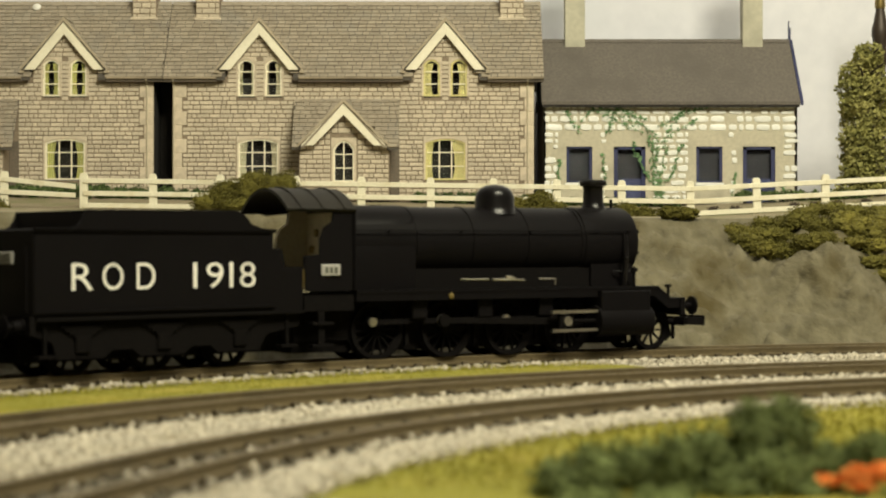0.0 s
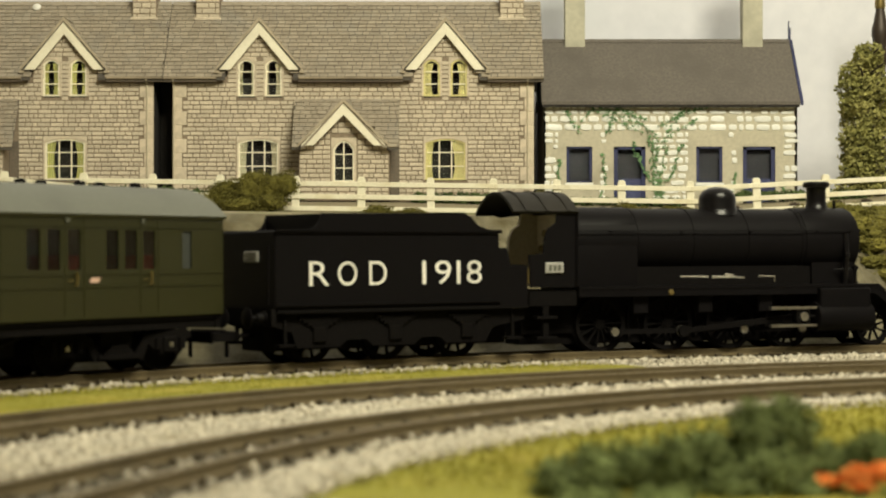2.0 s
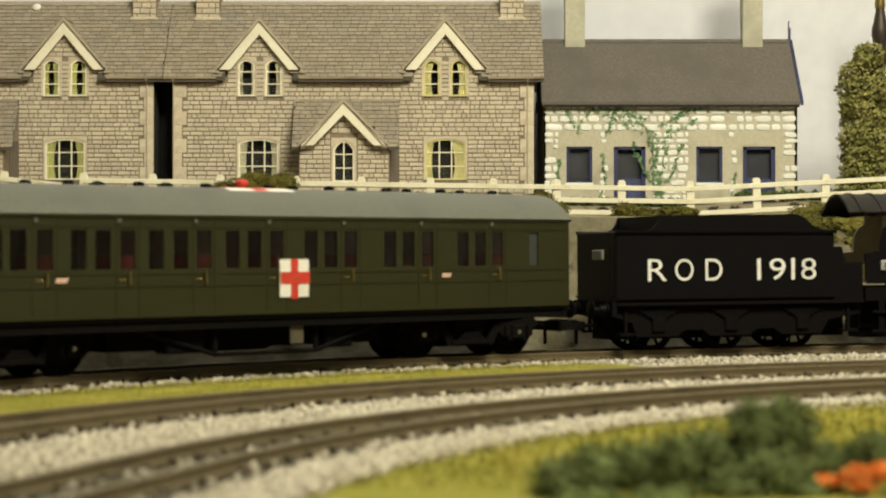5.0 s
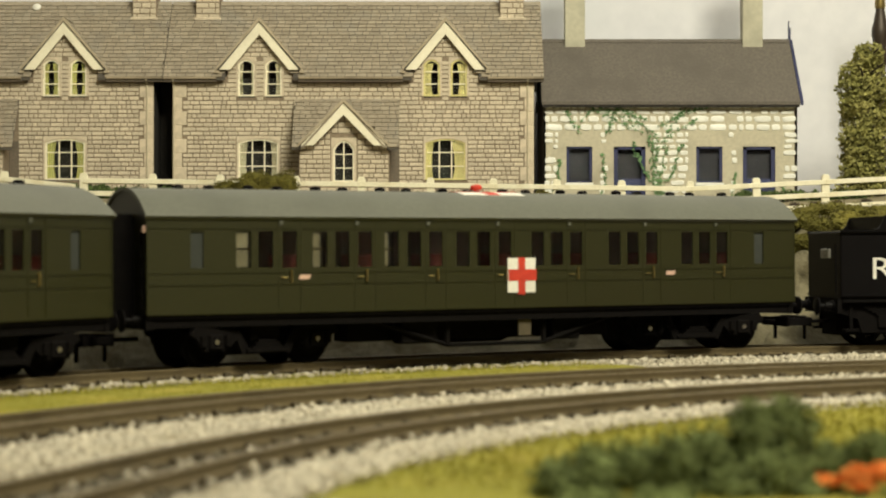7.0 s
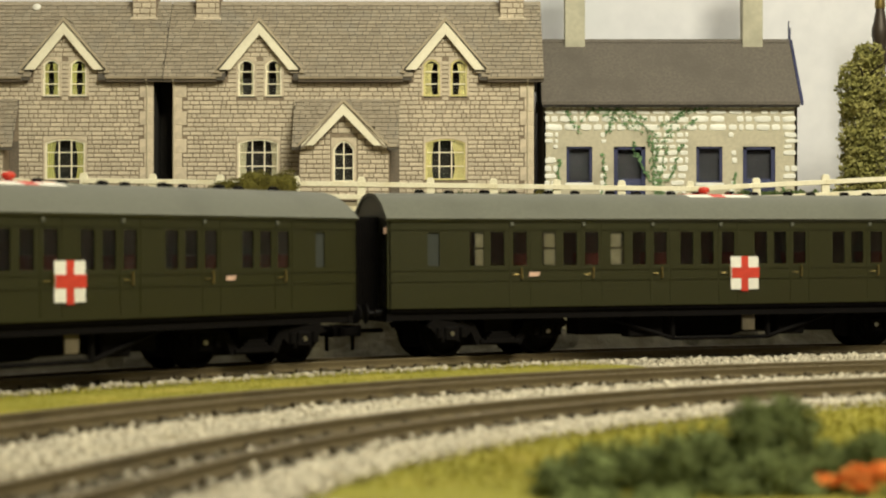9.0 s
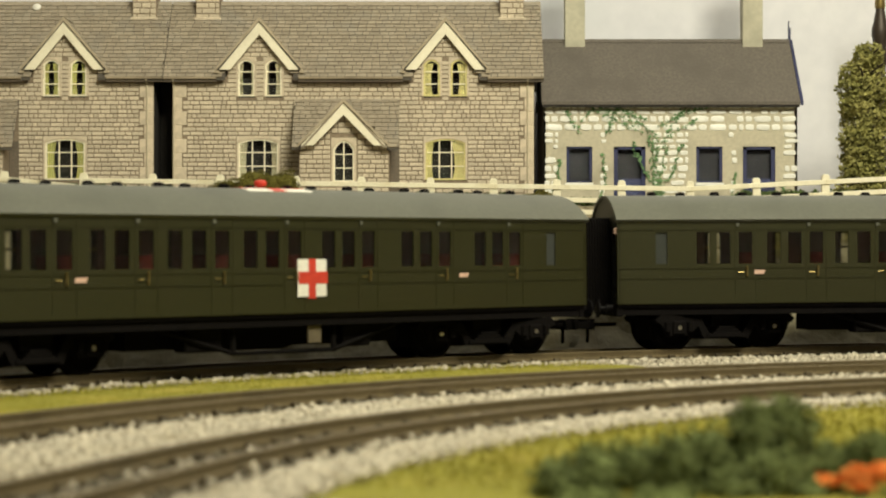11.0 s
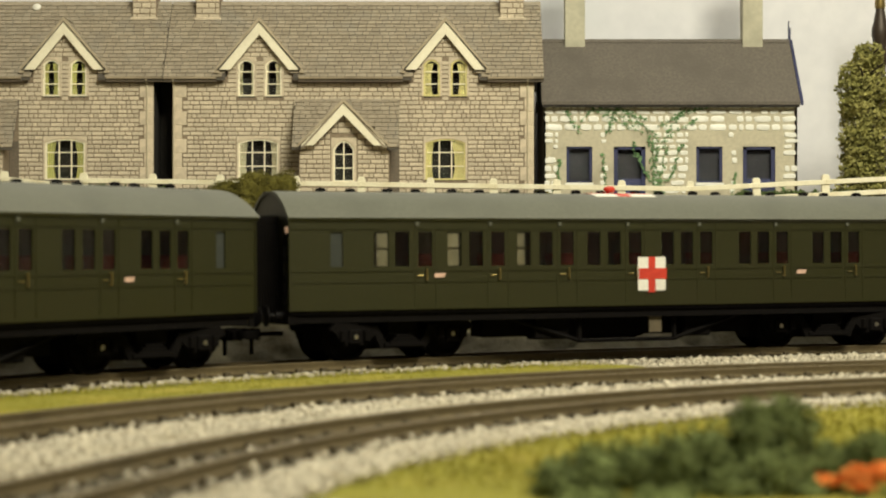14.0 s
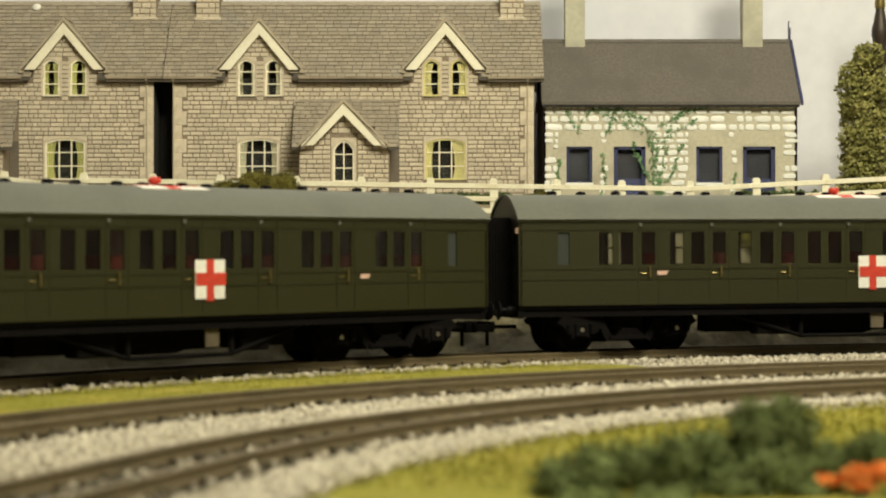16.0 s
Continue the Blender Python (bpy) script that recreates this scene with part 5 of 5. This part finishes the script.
# white cottage
RENDER = surface("cottage_render", (0.54, 0.50, 0.385), (0.47, 0.435, 0.335), 0.9, bump=0.2, grain=500, patch=60)
WHITESTONE = surface("whitewashed_stone", (0.86, 0.86, 0.82), (0.80, 0.80, 0.75), 0.8, bump=0.3, grain=420, per="object", vary=0.06, c=(0.76, 0.75, 0.69))
FELT = surface("cottage_roof_grey", (0.135, 0.118, 0.10), (0.105, 0.092, 0.08), 0.85, bump=0.3, grain=700, patch=45, c=(0.10, 0.088, 0.076))
BLUE = surface("navy_paint", (0.022, 0.028, 0.10), (0.018, 0.022, 0.08), 0.45)
STACK = surface("chimney_render", (0.50, 0.48, 0.38), (0.45, 0.43, 0.34), 0.9, bump=0.2, grain=400)
IVY = surface("ivy_green", (0.17, 0.30, 0.13), (0.11, 0.22, 0.085), 0.7, per="island", bump=0)


def pebble(w, h, k):
    key = (w, h, k)
    if key not in STONE_SET:
        r = random.Random(k * 17 + int(w * 10))
        bm = bmesh.new()
        n = 10
        edge = []
        for i in range(n):
            a = 6.28319 * (i + 0.5) / n
            c, s = math.cos(a), math.sin(a)
            edge.append((w / 2 * math.copysign(abs(c) ** 0.5, c) * r.uniform(0.9, 1.04), h / 2 * math.copysign(abs(s) ** 0.5, s) * r.uniform(0.86, 1.05)))
        a, b = [bm.verts.new((x, 0.1, z)) for x, z in edge], [bm.verts.new((x * 0.86, -0.5, z * 0.78)) for x, z in edge]
        bm.faces.new(b)
        for i in range(n):
            bm.faces.new((a[i], a[(i + 1) % n], b[(i + 1) % n], b[i]))
        STONE_SET[key] = finish("stone", bm, WHITESTONE, 50)
    return STONE_SET[key]


def cottage():
    h = tagged(new("cottage"), "low white stone cottage with dark roof, blue doors and ivy", "house", "houses on the terrace")
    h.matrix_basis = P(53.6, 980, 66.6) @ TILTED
    W = 135.5
    wins, doors = ((12.4, 26.2), (81.6, 95.6)), ((37.6, 54.6), (106.4, 123.8))
    holes = [(a, b, 3.4, 22.6) for a, b in wins] + [(a, b, -8, 22.6) for a, b in doors]
    bm = bmesh.new()
    panel(bm, (0, W), (-8, 46.5), 0, 1.5, holes)
    panel(bm, (0, W), (-8, 46.5), 54.5, 56, [])
    for x in (0, W - 1.5):
        prism(bm, [(0, -8), (56, -8), (56, 46.5), (28, 80.5), (0, 46.5)], x, x + 1.5, axis="x")
    wall = part("wall", bm, RENDER, h, "grey rendered wall")
    bm = bmesh.new()
    prism(bm, [(-4, 46.3), (28, 82.5), (60, 46.3), (60, 45.0), (28, 80.6), (-4, 44.6)], -1.0, W + 1.0, 0.2, axis="x")
    roof = part("roof", bm, FELT, h, "dark grey plain roof")
    bm = bmesh.new()
    prism(bm, [(26.4, 81.2), (28, 83.2), (29.6, 81.2)], -1.0, W + 1.0, axis="x")
    part("ridge", bm, FELT, roof)
    bm = bmesh.new()
    prism(bm, [(-4.3, 44.3), (-4.3, 46.5), (28, 83.0), (60.3, 46.5), (60.3, 44.3), (28, 80.4)], W + 1.0, W + 2.5, axis="x")
    part("bargeboard", bm, BLUE, roof, "dark blue verge board")
    bm = bmesh.new()
    rod(bm, (W + 0.6, 28, 82), (W + 0.6, 28, 93), 0.35, 6)
    rod(bm, (W + 1.3, 28, 80), (W + 1.3, 28, 89.5), 0.5, 6)
    part("finial", bm, BLUE, roof, "thin dark finial")
    bm = bmesh.new()
    box(bm, -0.5, W + 0.5, -3.8, -3.0, 43.3, 45.2)
    part("gutter", bm, ROOMDARK, h)
    for x in (18.7, 115.9):
        bm = bmesh.new()
        box(bm, x - 5.5, x + 5.5, 24.5, 34, 72, 134, 0.4)
        part("chimney", bm, STACK, h, "tall plain grey-cream chimney stack")
    for (a, b), door in [(q, False) for q in wins] + [(q, True) for q in doors]:
        lo = -8 if door else 3.4
        base = new("door" if door else "window")
        base.parent = h
        bm = bmesh.new()
        t = 2.2 if door else 1.5
        for x0, x1, z0, z1 in ((a, a + t, lo, 22.6), (b - t, b, lo, 22.6), (a, b, 22.6 - t * 0.7, 22.6), (a, b, lo, lo + 1.0)):
            box(bm, x0, x1, 0.5, 1.3, z0, z1)
        part("frame", bm, BLUE, base, "navy blue frame")
        bm = bmesh.new()
        box(bm, a + t, b - t, 1.0, 1.15, lo + 0.8, 22.0)
        part("pane", bm, GLASS, base).visible_shadow = False
        bm = bmesh.new()
        if door:
            box(bm, a + t, b - t, 1.3, 1.9, lo, 5.5)
            part("door_panel", bm, BLUE, base, "navy blue lower door panel")
        else:
            box(bm, a - 0.6, b + 0.6, -1.0, 0.4, 1.6, 3.3, 0.15)
            part("sill", bm, WHITESTONE, base, "white sill")
    # added blue-black sheet: the unlit room seen through the panes
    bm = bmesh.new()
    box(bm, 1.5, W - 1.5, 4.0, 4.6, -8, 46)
    part("inner_wall", bm, surface("room_shade_blue", (0.014, 0.014, 0.022), (0.010, 0.010, 0.017), 0.8), h)
    r = random.Random(4)
    blocks = [(a - 3.9, b + 3.9, -9, 27.4) for a, b in wins] + [(a - 3.6, b + 3.6, -9, 27.4) for a, b in doors]
    z = -6.0
    while z < 44:
        tall = r.choice((3.0, 3.6, 4.4))
        for a, b in free_spans(0.3, W - 0.3, z, z + tall, blocks):
            x = a
            while x < b - 1.5:
                w = min(r.choice((3.5, 4.5, 5.5, 7.0, 8.5, 10.5)), b - x)
                if r.random() < (0.97 if b - a > 8 else 0.72) and w > 2.0:
                    part("stone", pebble(round(w * 2) / 2 - 0.7, round(tall - 0.7, 1), r.randint(0, 3)), WHITESTONE, wall, m=P(x + w / 2 + (r.uniform(-1.2, 1.2) if b - a < 8 else 0), r.uniform(-0.1, 0.1), z + tall / 2, 0, r.uniform(-4, 4), 0))
                x += w
        z += tall
    # ivy: leaves strung along stems that climb and spread
    bm, leaves, rr = bmesh.new(), [], random.Random(9)
    def climb(x, z, dx, steps, size):
        for _ in range(steps):
            nx, nz = x + dx + rr.uniform(-0.7, 0.7), z + rr.uniform(0.1, 1.3)
            if nz > 44.5 or not 1 < nx < W - 2:
                break
            rod(bm, (x, -0.6, z), (nx, -0.6, nz), 0.11, 4)
            for _ in range(rr.randint(0, 3)):
                leaves.append((x + rr.uniform(-1, 1) * size, -0.8 - rr.uniform(0, 0.5), z + rr.uniform(-1, 1) * size))
            x, z = nx, nz
    for x0, d, n, s in ((61, 0.02, 46, 1.6), (62, -0.10, 46, 1.5), (60.5, 0.12, 44, 1.2), (63, 0.3, 40, 0.9), (60, -0.35, 44, 1.1), (4, 0.05, 30, 0.8), (30, 0.03, 34, 0.6), (100.5, 0.05, 16, 0.6), (129, -0.1, 14, 0.7)):
        climb(x0, -4, d, n, s)
    for x0, z0, d, n, s in ((58, 28, -0.9, 16, 1.3), (56, 33, -1.2, 22, 1.1), (50, 38, -0.9, 14, 1.5), (62, 34, 1.1, 14, 1.2), (56, 36, -1.6, 30, 1.0), (52, 30, -1.4, 24, 1.0), (44, 34, -1.0, 20, 1.2), (66, 30, 0.5, 20, 1.2), (66, 36, 1.9, 22, 0.8), (34, 30, 0.2, 20, 0.9), (20, 30, -0.4, 20, 0.9), (20, 36, 1.0, 20, 0.8), (64, 27, 0.8, 20, 0.8), (40, 40, -1.3, 20, 1.0), (70, 39, 1.6, 16, 0.8)):
        climb(x0, z0, d, n, s)
    tagged(part("ivy_stem", bm, IVY, h), kind="stuff")
    vs, fs = [], []
    for x, y, z in leaves:
        k, q = len(vs), rr.uniform(0.28, 0.7)
        a = rr.uniform(0, 6.28)
        for t in range(4):
            vs.append((x + q * math.cos(a + t * 1.57) * (1 if t % 2 else 1.4), y + rr.uniform(-0.25, 0.25), z + q * math.sin(a + t * 1.57)))
        fs.append((k, k + 1, k + 2, k + 3))
    tagged(part("ivy_leaves", raw("ivy_leaves", vs, fs, IVY), IVY, h, "green painted ivy leaves"), kind="stuff")
    return h


cottage()

# ---- white paling fence along the brink ----
FENCEWHITE = surface("fence_white", (0.80, 0.76, 0.60), (0.72, 0.68, 0.52), 0.6, bump=0.1, patch=120, c=(0.66, 0.60, 0.42))


def fence_post_mesh():
    bm = bmesh.new()
    prism(bm, [(-1.9, -4), (1.9, -4), (1.9, 15.6), (1.2, 16.8), (-1.2, 16.8), (-1.9, 15.6)], -1.3, 1.3, 0.2)
    return finish("post", bm, FENCEWHITE)


def fence():
    f = tagged(new("fence"), "cream-white post and rail fence along the bank top", "fence")
    post = fence_post_mesh()
    xs = [-246, -213, -175.5, -141.5, -108.4, -72, -39.8, -5.8, 25.2, 55.6, 87.4, 121.1, 153.7, 187.0, 219, 252]
    spots = [(x, 899 - (6 if x < -190 else 0), bank_top(x) + 2.2) for x in xs]
    for i, (x, y, z) in enumerate(spots):
        part("post", post, FENCEWHITE, f, m=P(x, y, z, 0, (-1.5, 0.8, 0.3, -0.6)[i % 4]))
    for (a, b) in zip(spots, spots[1:]):
        broken = -215 < a[0] < -200
        for k, up in enumerate((13.0, 6.8, 0.9)):
            if broken and k == 2:
                continue
            bm = bmesh.new()
            drop = -3.2 if broken and k == 0 else (-1.2 if broken else 0)
            ex = -2.5 if broken else 0
            prism(bm, [(a[0], a[2] + up - 1.2), (b[0] + ex, b[2] + up - 1.2 + drop), (b[0] + ex, b[2] + up + 1.2 + drop), (a[0], a[2] + up + 1.2)], a[1] - 2.0, a[1] - 1.1, 0.15)
            part("rail", bm, FENCEWHITE, f)


fence()
# ---- planting ----
LICHEN = surface("olive_lichen", (0.132, 0.118, 0.016), (0.092, 0.084, 0.012), 0.95, bump=0, per="island", vary=0.2, c=(0.160, 0.140, 0.021))
HEDGE = surface("hedge_flock", (0.09, 0.125, 0.035), (0.055, 0.085, 0.024), 0.95, bump=0, per="island")
LEAF = surface("tree_leaf", (0.30, 0.285, 0.08), (0.15, 0.152, 0.038), 0.8, bump=0, per="island", c=(0.44, 0.41, 0.14))
SHRUB = surface("front_shrub_green", (0.165, 0.200, 0.062), (0.118, 0.148, 0.045), 0.95, bump=0, per="island", vary=0.22, c=(0.185, 0.225, 0.088))
ORANGE = surface("orange_flowers", (0.86, 0.30, 0.055), (0.80, 0.25, 0.04), 0.8, bump=0, per="island")
TWIG = surface("twig_brown", (0.06, 0.042, 0.026), (0.04, 0.03, 0.02), 0.9)


def leaf_cloud(blobs, count, size, seed, hollow=0.55):
    """Small bent leaves scattered through ellipsoids (x, y, z, rx, ry, rz), with clumps and gaps."""
    g = np.random.default_rng(seed)
    vol = np.array([b[3] * b[4] * b[5] for b in blobs]) ** 0.8
    pick = g.choice(len(blobs), count, p=vol / vol.sum())
    b = np.array(blobs, float)[pick]
    d = g.normal(size=(count, 3))
    d /= np.linalg.norm(d, axis=1)[:, None]
    rad = hollow + (1 - hollow) * g.random(count) ** 0.7
    lump = np.array([noise.noise((v[0] * 2.6 + p, v[1] * 2.6, v[2] * 2.6 + p)) for v, p in zip(d.tolist(), pick.tolist())])
    rad *= 1 + 0.45 * lump
    c = b[:, :3] + d * rad[:, None] * b[:, 3:]
    u = g.normal(size=(count, 3)); u /= np.linalg.norm(u, axis=1)[:, None]
    w = np.cross(u, d + 0.6 * g.normal(size=(count, 3))); w /= np.linalg.norm(w, axis=1)[:, None] + 1e-9
    s = size * g.uniform(0.6, 1.4, count)[:, None]
    n = np.cross(u, w)
    quad = np.stack([c - u * s, c + w * s * 0.6 + n * s * 0.3, c + u * s, c - w * s * 0.6 + n * s * 0.3], 1)
    return quad.reshape(-1, 3), np.arange(count * 4).reshape(-1, 4)


def bush(name, label, category, blobs, count, size, material, seed, group="", twigs=True):
    b = tagged(new(name), label, category, group)
    x, y, z = (sum(q[i] for q in blobs) / len(blobs) for i in range(3))
    low = min(q[2] - q[5] for q in blobs)
    v, f = leaf_cloud(blobs, count, size, seed)
    part("foliage", raw("foliage", v, f, material), material, b)
    bm = bmesh.new()
    for k, q in enumerate(blobs):
        made = bmesh.ops.create_icosphere(bm, subdivisions=3, radius=0.72, matrix=Matrix.Translation(q[:3]) @ Matrix.Diagonal((*q[3:], 1)))["verts"]
        for w in made:
            d = w.co - Vector(q[:3])
            w.co = Vector(q[:3]) + d * (1 + 0.35 * noise.noise(w.co * 0.35) + 0.25 * noise.noise(w.co * 0.9))
    part("inner_growth", bm, material, b)
    if twigs:
        bm = bmesh.new()
        for q in blobs:
            rod(bm, (x, y, low - 1.5), (q[0], q[1], q[2]), 0.5, 5)
            for k in range(4):
                a = k * 1.57 + seed
                rod(bm, (q[0], q[1], q[2]), (q[0] + q[3] * 0.6 * math.cos(a), q[1] + q[4] * 0.6 * math.sin(a), q[2] + q[5] * 0.4), 0.3, 4)
        part("branchwork", bm, TWIG, b)
    return b


TUFT = "olive lichen bush on the bank"
def on_bank(spots, up=2.4):
    return [(x, bank_line(x) + d, height(x, bank_line(x) + d) + up, r * 1.25, r * 1.1, r * 0.62) for x, d, r in spots]


for k, blobs in enumerate((
        [(-106, 884, 60, 9, 6, 7), (-93, 882, 63, 9, 6, 8), (-81, 884, 64, 8, 5, 8), (-114, 880, 57, 7, 5, 5), (-98, 879, 56, 12, 6, 5), (-83, 880, 57, 9, 6, 5), (-75, 883, 66, 6, 5, 7), (-90, 884, 68, 7, 5, 5), (-104, 884, 64, 6, 5, 5)],
        [(37, 886, 54, 8, 5, 5), (47, 884, 57, 7, 5, 5), (56, 886, 53, 5, 4, 4), (46, 880, 51, 10, 5, 4)],
        [(88, 882, 51, 7, 5, 5), (97, 880, 49, 6, 5, 5), (92, 876, 46, 8, 5, 4)],
        [(-214, 880, 54, 7, 5, 6), (-222, 884, 52, 7, 5, 6)],
        on_bank([(119, 104, 5), (122, 94, 6), (128, 88, 6), (136, 82, 6), (143, 79, 6), (149, 79, 6), (150, 92, 6), (129, 82, 5), (126, 102, 6), (135, 97, 7), (145, 97, 7), (132, 108, 5), (148, 107, 5), (140, 105, 5)]),
        on_bank([(155, 112, 5), (163, 98, 6), (169, 88, 6), (161, 108, 6), (169, 104, 7), (176, 92, 8), (173, 80, 5), (180, 72, 6), (186, 60, 6), (187, 84, 8), (192, 66, 7), (193, 50, 6), (194, 100, 7), (181, 106, 6), (179, 100, 7), (187, 96, 7), (184, 76, 7), (191, 76, 7), (163, 76, 5), (168, 64, 6), (172, 52, 6), (166, 86, 6), (171, 74, 6), (173, 62, 6), (174, 84, 7), (160, 92, 5)]),
        on_bank([(92, 110, 4), (98, 106, 4)]),
        [(-30, 872, 50, 9, 6, 5), (-15, 874, 49, 8, 6, 5)])):
    bush("bush", TUFT, "bush", blobs, 16000 if len(blobs) > 8 else 9000, 0.5, LICHEN, 40 + k, "bushes on the bank")

for k, (x0, x1, y, tall) in enumerate(((-176, -143, 960, 7), (-136, -112, 962, 6), (-96, -78, 962, 6), (-12, 32, 958, 6), (34, 52, 960, 5), (58, 92, 955, 4), (96, 120, 955, 4), (156, 215, 952, 5), (-300, -178, 958, 7))):
    n = int((x1 - x0) / 7) + 1
    base = bank_top((x0 + x1) / 2) + 8.6
    bush("hedge", "low dark green flock hedge before the house", "hedge", [(x0 + (x1 - x0) * i / max(1, n - 1), y, base + tall * 0.35, 5, 4, tall * 0.62) for i in range(n)], 260 * n, 0.8, HEDGE, 70 + k, "hedges", False)
tuft_rng = random.Random(2)
for k in range(12):
    x = 70 + k * 13 + tuft_rng.uniform(-4, 4)
    bush("grass_tuft", "small brown scrub tuft on the path", "tuft", [(x, 925 + tuft_rng.uniform(-10, 15), bank_top(x) + 5.0, 3.2, 2, 1.5)], 130, 0.6, TWIG, 90 + k, "tufts", False)


def tree():
    t = tagged(new("columnar_tree"), "tall clipped columnar tree with yellow-green leaves", "tree")
    x, y, z = 221.5, 962, 58.5
    bm = bmesh.new()
    lathe(bm, [(3.2, -5), (2.4, 6), (1.8, 40), (0.8, 76)], 10, (x, y, z))
    r = random.Random(6)
    for k in range(26):
        a, h = r.uniform(0, 6.28), 10 + k * 2.5
        rod(bm, (x, y, z + h), (x + 13 * math.cos(a), y + 13 * math.sin(a), z + h + 6), 0.5, 5)
    part("trunk", bm, TWIG, t, "thin brown trunk and limbs")
    blobs = []
    for k in range(9):
        h = 8 + k * 8.5
        w = 14.2 if k < 7 else (13, 9.5)[k - 7]
        for j in range(4):
            a = r.uniform(0, 6.28)
            blobs.append((x + w * 0.45 * math.cos(a), y + w * 0.45 * math.sin(a), z + h, w * 0.62, w * 0.62, 6.5))
    v, f = leaf_cloud(blobs, 15000, 1.15, 12, 0.7)
    part("crown", raw("crown", v, f, LEAF), LEAF, t, "dense yellow-green leaves")


tree()

bm = bmesh.new()
lathe(bm, [(4, -6), (3.4, 0), (2.2, 4), (2.0, 58), (3.6, 60), (3.6, 63), (2.6, 66), (3.0, 70), (4.2, 74), (4.4, 78), (3.3, 81), (3.9, 84), (4.7, 88), (4.6, 92), (3.4, 96), (2.4, 102), (2.2, 112), (0.6, 118)], 20)
post = tagged(part("turned_post", bm, surface("dark_bronze", (0.03, 0.024, 0.02), (0.05, 0.034, 0.022), 0.5, 0.3), m=P(241.0, 1010, 63)), "tall dark turned post beside the tree", "post")
bm = bmesh.new()
lathe(bm, [(2.6, 102.6), (3.0, 104), (2.4, 111)], 16)
part("gilt_collar", bm, BRASS, post, "gilt collar")

# shrubs close to the lens, with orange flowers
FRONT = ((16, 258, -2.2, 4, 5, 4.2), (21, 260, -0.8, 5, 5, 4.8), (27, 262, -0.6, 5, 5, 5), (33, 260, 0.4, 5, 5, 5), (38, 262, 1.2, 4, 5, 5), (20, 252, -4, 6, 4, 3), (30, 252, -4, 7, 4, 3))
FRONT2 = ((44, 262, 3.4, 4.2, 5, 6.2), (49, 264, 4.2, 4.6, 5, 6.2), (46, 256, -1, 6, 5, 5), (41, 256, -2.4, 5, 5, 4), (50, 254, -3.4, 4, 4, 3.4))
FRONT3 = ((57, 270, -0.9, 4.4, 5, 3.6), (63, 270, 0.2, 5, 5, 4.2), (58, 249, -4.6, 6, 4, 2.2), (66, 252, -3, 6, 4, 3), (70, 268, 0.4, 6, 6, 4.6))
for k, q in enumerate((FRONT, FRONT2, FRONT3)):
    bush("shrub", "soft dark green foliage shrub in the front lawn", "shrub", q, 11000, 0.45, SHRUB, 120 + k, "shrubs in front")
bush("flower_clump", "clump of bright orange flowers among shrubs", "flowers", ((53, 254, -0.9, 2.2, 2.0, 0.9), (57, 253, 0.0, 2.6, 2.0, 1.4), (60.3, 253, 0.4, 1.8, 2.0, 1.4), (57, 252, -1.3, 2.2, 1.6, 0.9)), 1800, 0.42, ORANGE, 140)


# ---- what moves: the train along its track, wheels and rods ----
def run(t):
    """Millimetres along the track of the front coach's middle."""
    u = (t - 8) / 8
    return 48.9029 + 335.905 * u + 2.0955 * u ** 2 - 0.65265 * u ** 3 + 0.54617 * u ** 4 - 1.73435 * u ** 5 - 0.8109 * u ** 6


def ride(s, half):
    (x0, y0, _), (x1, y1, _) = along(s - half), along(s + half)
    return P((x0 + x1) / 2, (y0 + y1) / 2, 0, 0, 0, math.degrees(math.atan2(y1 - y0, x1 - x0)))


def motions():
    coarse = [i * 0.5 for i in range(33)]
    fine = [i * 0.16 for i in range(101)]
    for ob, ahead, half in ((coach_front, 0, 80), (coach_middle, -245.44, 80), (coach_rear, -490.88, 80), (tender_1918, 170.13, 26), (locomotive, 287.4, 32)):
        walk(ob, [(t, ride(run(t) + ahead, half)) for t in coarse])
        for w in ob.children_recursive:
            if not w.name.split(".")[0].endswith("wheelset"):
                continue
            x, y, z = w.location / MM
            start = CRANK0 if w.data == DRIVE_WHEELS[0] else 0.0
            yaw = -4 if w.data == PONY_WHEELS[0] else 0
            walk(w, [(t, P(x, y, z, 0, 0, yaw) @ pose(0, 0, 0, 0, math.degrees(start + (run(t) - run(0)) / z))) for t in fine])
    for w in locomotive.children:
        if "side" not in w:
            continue
        rows, kind = [], w.name.split(".")[0]
        for t in [i * 0.08 for i in range(201)]:
            a = CRANK0 + (run(t) - run(0)) / DRIVER + (0 if w["side"] < 0 else math.pi / 2)
            px, pz = CRANK * math.sin(a), DRIVER + CRANK * math.cos(a)
            if kind == "coupling_rod":
                rows.append((t, P(px, 0, pz)))
                continue
            rise = 10.2 - pz
            reach = math.sqrt(42.5 ** 2 - rise ** 2)
            if kind == "connecting_rod":
                rows.append((t, P(AXLES[1] + px, 0, pz, 0, -math.degrees(math.atan2(rise, reach)))))
            else:
                rows.append((t, P(AXLES[1] + px + reach, 0, 10.2)))
        walk(w, rows)


motions()
